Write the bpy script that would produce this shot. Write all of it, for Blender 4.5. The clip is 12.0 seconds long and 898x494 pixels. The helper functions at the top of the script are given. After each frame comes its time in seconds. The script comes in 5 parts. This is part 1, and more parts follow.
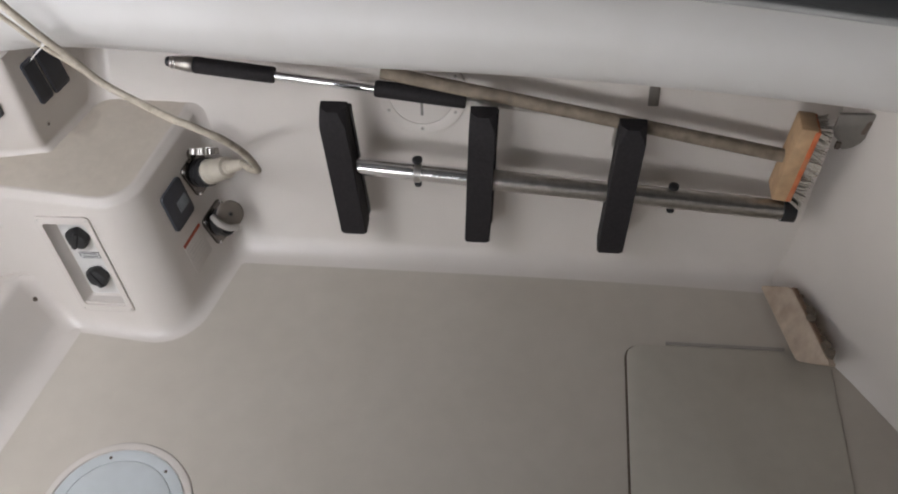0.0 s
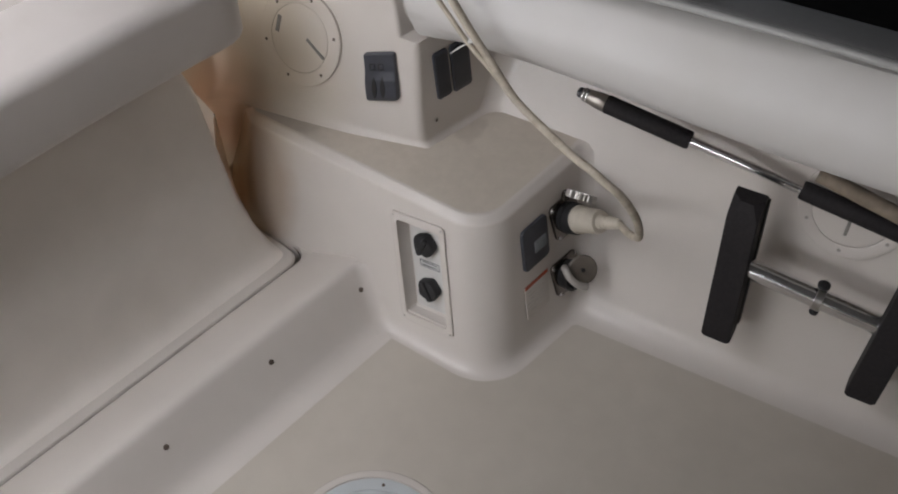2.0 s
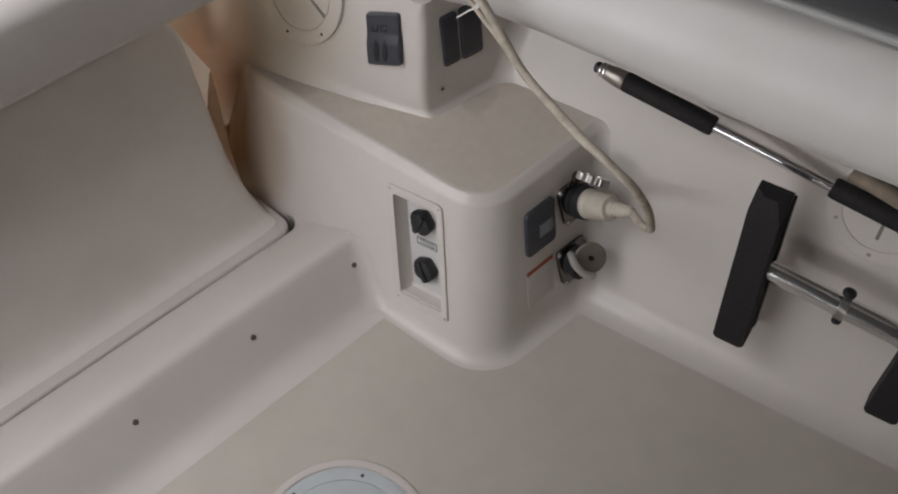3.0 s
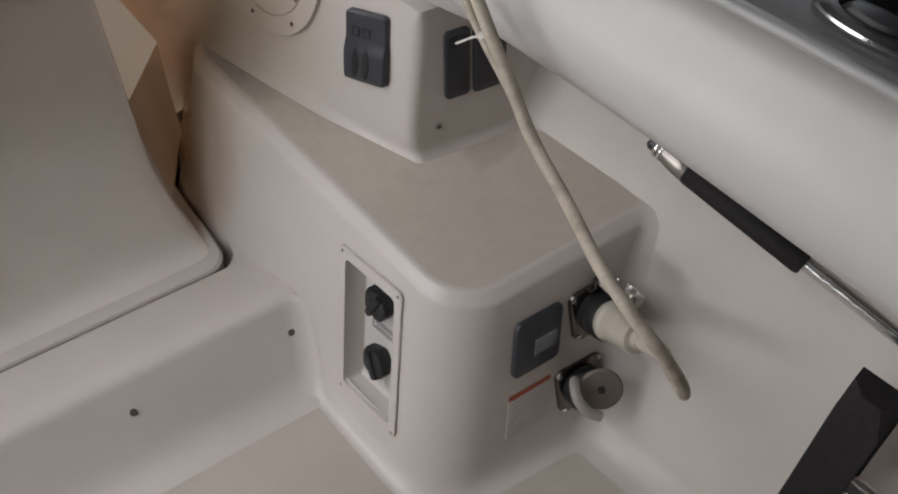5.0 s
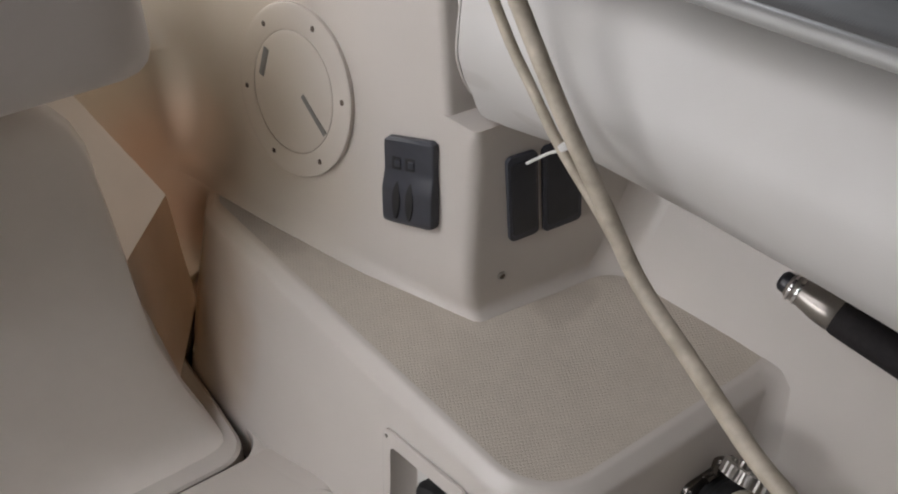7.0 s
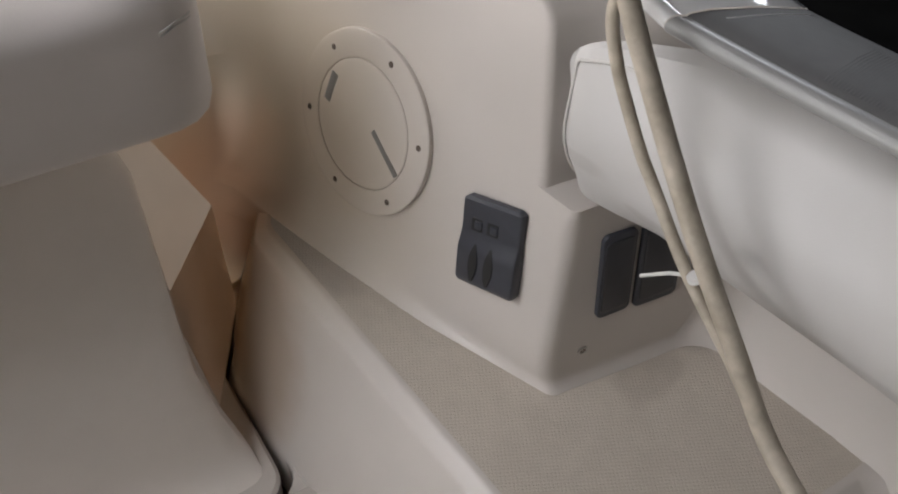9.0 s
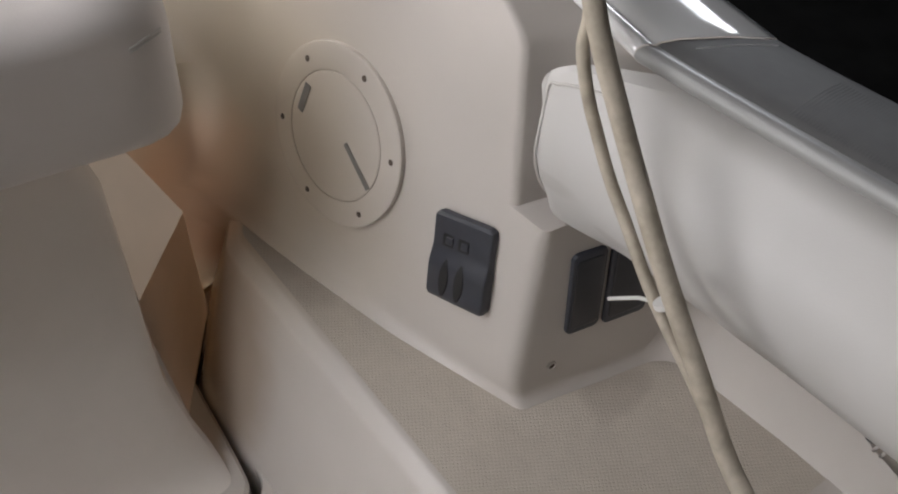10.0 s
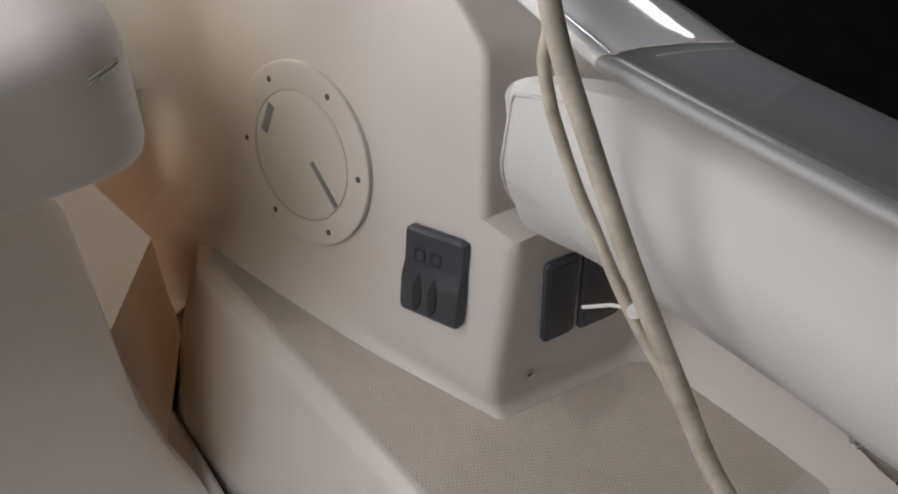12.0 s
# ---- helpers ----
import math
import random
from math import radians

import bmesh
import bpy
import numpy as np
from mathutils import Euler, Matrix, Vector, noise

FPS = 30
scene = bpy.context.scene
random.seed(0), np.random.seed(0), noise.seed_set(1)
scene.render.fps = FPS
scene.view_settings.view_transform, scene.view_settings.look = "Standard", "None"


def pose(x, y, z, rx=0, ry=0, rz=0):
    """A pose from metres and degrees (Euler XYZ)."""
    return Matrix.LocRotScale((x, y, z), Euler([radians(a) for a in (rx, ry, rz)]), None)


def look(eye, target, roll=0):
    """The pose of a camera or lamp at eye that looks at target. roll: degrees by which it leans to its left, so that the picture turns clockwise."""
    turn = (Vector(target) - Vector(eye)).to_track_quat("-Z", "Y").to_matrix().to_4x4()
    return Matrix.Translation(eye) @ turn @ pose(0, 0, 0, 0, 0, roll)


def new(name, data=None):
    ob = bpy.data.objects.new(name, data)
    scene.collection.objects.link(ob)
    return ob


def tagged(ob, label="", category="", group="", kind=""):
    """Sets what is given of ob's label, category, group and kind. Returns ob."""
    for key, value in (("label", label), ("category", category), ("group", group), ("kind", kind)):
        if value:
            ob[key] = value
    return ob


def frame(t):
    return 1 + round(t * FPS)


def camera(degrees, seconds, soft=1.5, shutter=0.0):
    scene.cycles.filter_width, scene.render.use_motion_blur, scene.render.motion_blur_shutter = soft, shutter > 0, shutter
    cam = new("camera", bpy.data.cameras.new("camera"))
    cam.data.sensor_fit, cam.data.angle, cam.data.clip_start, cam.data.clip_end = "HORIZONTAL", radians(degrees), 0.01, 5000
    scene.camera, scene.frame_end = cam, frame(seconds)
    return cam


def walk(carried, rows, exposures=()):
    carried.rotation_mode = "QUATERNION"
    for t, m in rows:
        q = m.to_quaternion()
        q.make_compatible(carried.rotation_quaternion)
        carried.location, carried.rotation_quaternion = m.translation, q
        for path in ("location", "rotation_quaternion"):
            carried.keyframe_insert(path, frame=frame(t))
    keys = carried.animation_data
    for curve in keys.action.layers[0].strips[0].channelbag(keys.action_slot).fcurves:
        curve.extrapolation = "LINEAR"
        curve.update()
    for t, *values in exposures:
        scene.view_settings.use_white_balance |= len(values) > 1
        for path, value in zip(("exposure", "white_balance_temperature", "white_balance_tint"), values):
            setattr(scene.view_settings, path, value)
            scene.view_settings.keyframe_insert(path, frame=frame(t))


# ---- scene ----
cam = camera(50.0, 12.0, soft=2.0)
PATH = [
    (0, (0.419, -0.347, 1.74), (0.249, 0.928, 0.209), -3.1),
    (0.5, (0.324, -0.288, 1.735), (0.042, 0.999, 0.231), -0.5),
    (1, (0.169, -0.302, 1.713), (-0.256, 0.938, 0.203), 2.5),
    (1.5, (0.144, -0.239, 1.66), (-0.481, 0.894, 0.135), -4.0),
    (2, (0.165, -0.198, 1.607), (-0.529, 0.974, 0.143), -1.4),
    (2.5, (0.174, -0.127, 1.577), (-0.523, 0.98, 0.064), -0.3),
    (3, (0.158, -0.071, 1.54), (-0.557, 1.014, 0.02), -0.3),
    (3.5, (0.086, 0.09, 1.468), (-0.626, 1.134, -0.082), 2.2),
    (5.5, (-0.008, 0.411, 1.277), (-0.829, 1.335, -0.296), 6.0),
    (6, (-0.027, 0.428, 1.257), (-0.95, 1.315, -0.28), 4.0),
    (6.5, (-0.11, 0.471, 1.151), (-1.091, 1.521, -0.241), 1.7),
    (7, (-0.137, 0.493, 1.099), (-1.155, 1.567, -0.246), 0.1),
    (7.5, (-0.166, 0.485, 1.091), (-1.173, 1.549, -0.27), 0.5),
    (9.5, (-0.326, 0.596, 1.148), (-1.252, 1.548, -0.348), 4.1),
    (10, (-0.316, 0.592, 1.151), (-1.225, 1.578, -0.333), 5.3),
    (10.5, (-0.313, 0.588, 1.16), (-1.202, 1.59, -0.326), 4.9),
    (11, (-0.318, 0.593, 1.164), (-1.188, 1.601, -0.328), 4.9),
    (11.5, (-0.318, 0.592, 1.161), (-1.185, 1.617, -0.323), 4.6),
    (12, (-0.321, 0.598, 1.156), (-1.194, 1.628, -0.319), 4.1),
]
walk(cam, [(t, look(eye, target, roll)) for t, eye, target, roll in PATH],
     [(0, 0.5, 6120, 11), (1, 0.13, 6180, 11.2), (2, -0.04, 6200, 11.5), (6, -0.05, 6260, 11.5), (12, -0.12, 6280, 11.5)])

# ---- light: a dark boat shed with a far window and three added, unseen lamps ----
world = bpy.data.worlds.new("shed_daylight")
scene.world = world
world.use_nodes = True
wn = world.node_tree
sky = wn.nodes.new("ShaderNodeTexSky")
sky.sky_type = "NISHITA"
sky.sun_disc = False
sky.sun_elevation = radians(35)
sky.sun_rotation = radians(215)
wn.links.new(sky.outputs[0], wn.nodes["Background"].inputs[0])
wn.nodes["Background"].inputs[1].default_value = 0.06


def area_lamp(name, eye, target, w, h, power, color, spread=180):
    data = bpy.data.lights.new(name, "AREA")
    data.shape, data.size, data.size_y = "RECTANGLE", w, h
    data.energy, data.color, data.spread = power, color, radians(spread)
    ob = new(name, data)
    ob.matrix_basis = look(eye, target)
    return ob


# Overhead, port and stern lamps are added for brightness; no opening is known there.
area_lamp("overhead_added_light", (-1.27, -0.75, 2.16), (-1.2, 0.15, 0.0), 1.34, 1.6, 14.5, (1.0, 0.965, 0.95), 88)
area_lamp("port_added_light", (-2.1, -4.7, 1.6), (-0.9, 0.9, 0.55), 3.6, 2.2, 32, (1.0, 0.97, 0.95), 60)
# This added lamp makes the transom laminate glow from behind.
area_lamp("stern_added_light", (-4.8, -0.3, 1.4), (-0.9, 0.9, 0.6), 5.0, 2.2, 235, (1.0, 0.95, 0.9))
area_lamp("far_window_daylight", (-1.7, 3.95, 1.9), (-0.6, 1.0, 0.8), 0.9, 1.5, 42, (0.95, 0.97, 1.0))


# ---- materials ----
def material(name, color, rough=0.5, metal=0.0, vary=0.06, grain=40.0, bump=0.0, bump_scale=300.0, dirt=0.0,
             dirt_color=(0.25, 0.2, 0.15), dirt_scale=6.0, coat=0.0, spec=0.5):
    mat = bpy.data.materials.new(name)
    mat.use_nodes = True
    nt = mat.node_tree
    n, l = nt.nodes, nt.links
    b = n["Principled BSDF"]
    b.inputs["Roughness"].default_value = rough
    b.inputs["Metallic"].default_value = metal
    b.inputs["Coat Weight"].default_value = coat
    b.inputs["Specular IOR Level"].default_value = spec
    geo = n.new("ShaderNodeNewGeometry")
    fine = n.new("ShaderNodeTexNoise")
    fine.inputs["Scale"].default_value = grain
    fine.inputs["Detail"].default_value = 5
    l.new(geo.outputs["Position"], fine.inputs["Vector"])
    ramp = n.new("ShaderNodeMapRange")
    ramp.inputs["From Min"].default_value, ramp.inputs["From Max"].default_value = 0.3, 0.7
    ramp.inputs["To Min"].default_value, ramp.inputs["To Max"].default_value = 1 - vary, 1 + vary
    l.new(fine.outputs["Fac"], ramp.inputs["Value"])
    mul = n.new("ShaderNodeMix")
    mul.data_type, mul.blend_type = "RGBA", "MULTIPLY"
    mul.inputs["Factor"].default_value = 1
    mul.inputs["A"].default_value = (*color, 1)
    l.new(ramp.outputs["Result"], mul.inputs["B"])
    out = mul.outputs["Result"]
    if dirt > 0:
        big = n.new("ShaderNodeTexNoise")
        big.inputs["Scale"].default_value = dirt_scale
        big.inputs["Detail"].default_value = 5
        big.inputs["Roughness"].default_value = 0.5
        l.new(geo.outputs["Position"], big.inputs["Vector"])
        mr = n.new("ShaderNodeMapRange")
        mr.interpolation_type = "SMOOTHSTEP"
        mr.inputs["From Min"].default_value, mr.inputs["From Max"].default_value = 0.35, 0.85
        mr.inputs["To Max"].default_value = dirt
        l.new(big.outputs["Fac"], mr.inputs["Value"])
        mix = n.new("ShaderNodeMix")
        mix.data_type = "RGBA"
        l.new(mr.outputs["Result"], mix.inputs["Factor"])
        l.new(out, mix.inputs["A"])
        mix.inputs["B"].default_value = (*dirt_color, 1)
        out = mix.outputs["Result"]
        rr = n.new("ShaderNodeMapRange")
        rr.inputs["To Min"].default_value, rr.inputs["To Max"].default_value = rough * 0.85, min(1, rough * 1.3)
        l.new(big.outputs["Fac"], rr.inputs["Value"])
        l.new(rr.outputs["Result"], b.inputs["Roughness"])
    l.new(out, b.inputs["Base Color"])
    if bump > 0:
        tex = n.new("ShaderNodeTexNoise")
        tex.inputs["Scale"].default_value = bump_scale
        tex.inputs["Detail"].default_value = 3
        l.new(geo.outputs["Position"], tex.inputs["Vector"])
        bp = n.new("ShaderNodeBump")
        bp.inputs["Strength"].default_value = bump
        bp.inputs["Distance"].default_value = 0.002
        l.new(tex.outputs["Fac"], bp.inputs["Height"])
        l.new(bp.outputs["Normal"], b.inputs["Normal"])
    return mat


def add_spots(mat, spots, color, amount, core=0.58):
    """Lays spots (centre, radius), soft-edged and broken up by noise, over a material."""
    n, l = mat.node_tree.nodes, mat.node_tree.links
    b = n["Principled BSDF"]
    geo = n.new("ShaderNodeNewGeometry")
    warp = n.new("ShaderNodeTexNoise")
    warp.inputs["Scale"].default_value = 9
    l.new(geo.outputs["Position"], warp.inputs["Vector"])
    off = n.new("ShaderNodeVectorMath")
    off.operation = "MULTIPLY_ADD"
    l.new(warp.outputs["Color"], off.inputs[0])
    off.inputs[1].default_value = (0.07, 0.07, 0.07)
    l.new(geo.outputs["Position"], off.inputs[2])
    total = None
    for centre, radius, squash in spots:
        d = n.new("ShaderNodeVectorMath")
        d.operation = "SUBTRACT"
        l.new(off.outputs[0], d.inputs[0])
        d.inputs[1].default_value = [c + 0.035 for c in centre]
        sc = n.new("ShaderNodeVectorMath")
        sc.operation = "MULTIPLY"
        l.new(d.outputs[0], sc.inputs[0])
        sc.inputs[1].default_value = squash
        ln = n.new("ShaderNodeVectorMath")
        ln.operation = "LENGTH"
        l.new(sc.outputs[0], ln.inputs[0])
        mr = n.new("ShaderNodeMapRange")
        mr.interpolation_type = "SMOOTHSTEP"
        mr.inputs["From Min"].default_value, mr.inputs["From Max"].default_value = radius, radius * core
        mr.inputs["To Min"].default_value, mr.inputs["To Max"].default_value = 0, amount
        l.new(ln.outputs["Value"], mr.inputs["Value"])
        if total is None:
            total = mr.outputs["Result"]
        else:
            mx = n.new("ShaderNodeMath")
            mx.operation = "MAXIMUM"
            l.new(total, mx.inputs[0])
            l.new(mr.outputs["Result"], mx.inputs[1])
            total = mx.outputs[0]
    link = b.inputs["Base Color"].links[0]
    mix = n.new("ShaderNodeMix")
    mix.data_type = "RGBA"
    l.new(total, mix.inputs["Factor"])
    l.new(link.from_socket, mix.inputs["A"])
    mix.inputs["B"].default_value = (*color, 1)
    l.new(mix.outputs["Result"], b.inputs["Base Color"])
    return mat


GEL = (0.604, 0.563, 0.519)
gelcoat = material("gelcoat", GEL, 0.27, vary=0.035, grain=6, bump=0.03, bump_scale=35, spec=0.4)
# Tan stains; the amber second entry also puts daylight glow into the colour.
STAIN_AND_GLOW = [([((-1.06, 0.93, 0.18), 0.20, (1, 1, 0.75)), ((-1.07, 1.04, 0.42), 0.33, (0.95, 1, 0.85))], (0.66, 0.57, 0.43), 0.68),
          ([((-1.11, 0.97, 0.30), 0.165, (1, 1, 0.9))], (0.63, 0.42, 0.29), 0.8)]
for spots, color, amount in STAIN_AND_GLOW:
    add_spots(gelcoat, spots, color, amount, 0.3)
add_spots(gelcoat, [((-0.990, 0.90, 0.18), 0.150, (1, 1, 0.72))], (0.43, 0.335, 0.245), 0.62)
gelcoat_floor = material("gelcoat_floor", (0.50, 0.46, 0.40), 0.4, vary=0.03, grain=20, bump=0.08, bump_scale=420, dirt=0.22, dirt_color=(0.33, 0.29, 0.23), dirt_scale=3.2)
hatch_gel = material("hatch_gelcoat", (0.50, 0.470, 0.405), 0.42, vary=0.03, grain=25, bump=0.08, bump_scale=380, dirt=0.3, dirt_color=(0.3, 0.27, 0.22), dirt_scale=4)
nonskid = material("nonskid_gelcoat", (0.545, 0.492, 0.420), 0.55, vary=0.04, grain=60, bump=0.35, bump_scale=600, dirt=0.2, dirt_color=(0.33, 0.28, 0.22), dirt_scale=7)
def add_pips(mat, scale, strength):
    """Even rows of tiny moulded pips."""
    n, l = mat.node_tree.nodes, mat.node_tree.links
    geo = n.new("ShaderNodeNewGeometry")
    flat = n.new("ShaderNodeMapping")
    flat.inputs["Rotation"].default_value = (0, 0, radians(38))
    flat.inputs["Scale"].default_value = (1, 1, 0)
    l.new(geo.outputs["Position"], flat.inputs["Vector"])
    v = n.new("ShaderNodeTexVoronoi")
    v.voronoi_dimensions = "2D"
    v.inputs["Scale"].default_value = scale
    v.inputs["Randomness"].default_value = 0.04
    l.new(flat.outputs["Vector"], v.inputs["Vector"])
    bp = n.new("ShaderNodeBump")
    bp.inputs["Strength"].default_value = strength
    bp.inputs["Distance"].default_value = 0.003
    bp.invert = True
    l.new(v.outputs["Distance"], bp.inputs["Height"])
    b = n["Principled BSDF"]
    if b.inputs["Normal"].links:
        l.new(b.inputs["Normal"].links[0].from_socket, bp.inputs["Normal"])
    l.new(bp.outputs["Normal"], b.inputs["Normal"])


add_pips(nonskid, 270, 0.19)
add_spots(nonskid, [((-0.565, 1.14, 0.324), 0.035, (1.3, 0.7, 1)), ((-0.93, 0.985, 0.324), 0.06, (0.6, 1.6, 1))], (0.27, 0.23, 0.19), 0.3)
vinyl = material("white_vinyl", (0.557, 0.545, 0.525), 0.42, vary=0.02, grain=10, bump=0.05, bump_scale=700, dirt=0.16, dirt_color=(0.45, 0.42, 0.36), dirt_scale=9)
add_spots(vinyl, [((-0.635, 1.055, 0.625), 0.022, (0.6, 1, 1.6)), ((-0.575, 1.05, 0.605), 0.016, (0.6, 1, 1.6))], (0.38, 0.36, 0.33), 0.3)
warm_vinyl = material("warm_white_vinyl", (0.63, 0.588, 0.555), 0.4, vary=0.02, grain=10, bump=0.06, bump_scale=700, dirt=0.16, dirt_color=(0.45, 0.40, 0.34), dirt_scale=9)
vinyl_edge = material("piping_vinyl", (0.568, 0.550, 0.516), 0.45, vary=0.03)
seat_gel = material("seat_gelcoat", (0.76, 0.708, 0.65), 0.28, vary=0.03, grain=12, bump=0.05, bump_scale=60, dirt=0.2, dirt_color=(0.36, 0.32, 0.27), dirt_scale=4)
# Brown spot puts the shade of the gap under the bolster into the colour.
add_spots(seat_gel, [((-0.985, 0.765, 0.60), 0.075, (1, 0.8, 1.6))], (0.40, 0.28, 0.18), 0.7)
deck_gray = material("gray_nonskid_deck", (0.12, 0.12, 0.118), 0.55, vary=0.05, grain=90, dirt=0.2, dirt_color=(0.1, 0.1, 0.1))
lip_vinyl = material("gray_lip", (0.30, 0.30, 0.29), 0.35, vary=0.03, grain=30)
gelcoat_plain = material("plain_gelcoat", GEL, 0.24, vary=0.035, grain=6, bump=0.03, bump_scale=35, spec=0.4)
white_gloss = material("glossy_white_gelcoat", (0.70, 0.70, 0.69), 0.09, vary=0.015, coat=0.5)
steel = material("polished_steel", (0.82, 0.82, 0.82), 0.2, metal=1.0, vary=0.05, grain=120)
# Dark steel; the flange's reflection of dark surroundings is put into this colour.
dark_steel = material("dark_reflecting_steel", (0.16, 0.145, 0.135), 0.24, metal=1.0, vary=0.2, grain=70)
dull_steel = material("weathered_steel", (0.50, 0.48, 0.45), 0.3, metal=1.0, vary=0.12, grain=60)
rubber = material("black_rubber", (0.018, 0.016, 0.017), 0.75, vary=0.2, grain=150, bump=0.3, bump_scale=500, spec=0.3)
black_plastic = material("black_plastic", (0.014, 0.014, 0.015), 0.5, vary=0.15, grain=80)
slate_plastic = material("slate_plastic", (0.042, 0.045, 0.056), 0.45, vary=0.08, grain=80)
dark_cover = material("dark_plastic_cover", (0.022, 0.023, 0.028), 0.3, vary=0.1, grain=60)
dull_gray = material("dull_gray_casting", (0.16, 0.145, 0.125), 0.5, vary=0.12, grain=50, dirt=0.3, dirt_color=(0.16, 0.14, 0.12), dirt_scale=25)
taupe_metal = material("brushed_taupe_metal", (0.36, 0.335, 0.305), 0.34, metal=0.85, vary=0.08, grain=80)
screen_gray = material("clouded_clear_window", (0.17, 0.19, 0.21), 0.2, vary=0.12, grain=60)
white_plastic = material("white_plastic", (0.585, 0.576, 0.550), 0.35, vary=0.03, grain=40, dirt=0.15, dirt_color=(0.4, 0.36, 0.3), dirt_scale=14)
cool_plastic = material("cool_white_plastic", (0.516, 0.550, 0.559), 0.3, vary=0.03, grain=30, dirt=0.2, dirt_color=(0.35, 0.34, 0.32), dirt_scale=12)
cap_gray = material("aged_gray_cap", (0.13, 0.112, 0.092), 0.45, vary=0.08, grain=60, dirt=0.4, dirt_color=(0.18, 0.15, 0.12), dirt_scale=25)
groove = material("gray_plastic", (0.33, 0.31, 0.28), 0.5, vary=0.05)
# Gray that carries the shade of finger slots and recesses.
slot_shade = material("slot_shade_gray", (0.2, 0.19, 0.17), 0.55, vary=0.1)
cable_pvc = material("cream_cable", (0.46, 0.41, 0.33), 0.5, vary=0.14, grain=90, bump=0.15, bump_scale=220, dirt=0.65, dirt_color=(0.20, 0.17, 0.12), dirt_scale=34)
plug_mat = material("aged_ivory_plastic", (0.52, 0.48, 0.40), 0.45, vary=0.06, grain=60, dirt=0.4, dirt_color=(0.27, 0.23, 0.18), dirt_scale=25)
# Dark brown for real seals and fittings, and for shade painted into gaps.
seal_and_gap_shade = material("dark_seal_and_gap_shade", (0.105, 0.080, 0.061), 0.8, vary=0.2, grain=60)
wood = material("weathered_wood", (0.22, 0.18, 0.135), 0.7, vary=0.25, grain=45, bump=0.3, bump_scale=140, dirt=0.4, dirt_color=(0.12, 0.09, 0.06), dirt_scale=18)
block_wood = material("pale_wood", (0.45, 0.30, 0.17), 0.65, vary=0.2, grain=40, bump=0.2, bump_scale=150, dirt=0.3, dirt_color=(0.22, 0.14, 0.08), dirt_scale=20)
driftwood = material("bleached_wood", (0.46, 0.375, 0.295), 0.7, vary=0.15, grain=40, bump=0.25, bump_scale=150, dirt=0.4, dirt_color=(0.2, 0.13, 0.08), dirt_scale=16)
orange_paint = material("worn_orange_paint", (0.52, 0.13, 0.04), 0.55, vary=0.2, grain=60, dirt=0.6, dirt_color=(0.42, 0.27, 0.15), dirt_scale=30)
bristle_mat = material("ivory_bristles", (0.38, 0.35, 0.30), 0.8, vary=0.25, grain=300)
edge_brown = material("dark_edge_brown", (0.20, 0.12, 0.075), 0.6, vary=0.2, grain=60)
dark_bristle = material("brown_bristles", (0.15, 0.12, 0.09), 0.85, vary=0.3, grain=300)
label_white = material("label_white", (0.62, 0.62, 0.60), 0.45, vary=0.04)
label_ink = material("label_ink", (0.05, 0.05, 0.055), 0.6, vary=0.1)
faded_ink = material("faded_gray_ink", (0.50, 0.465, 0.43), 0.5, vary=0.1)
label_red = material("label_red", (0.36, 0.07, 0.03), 0.5, vary=0.1)
shed_dark = material("dark_shed_cladding", (0.006, 0.006, 0.007), 1.0, vary=0.2, grain=3, spec=0.0)
shed_floor = material("dark_shed_concrete", (0.009, 0.009, 0.009), 1.0, vary=0.2, grain=8, spec=0.0)
shed_pale = material("shed_lining", (0.12, 0.115, 0.11), 0.9, vary=0.1, grain=3)


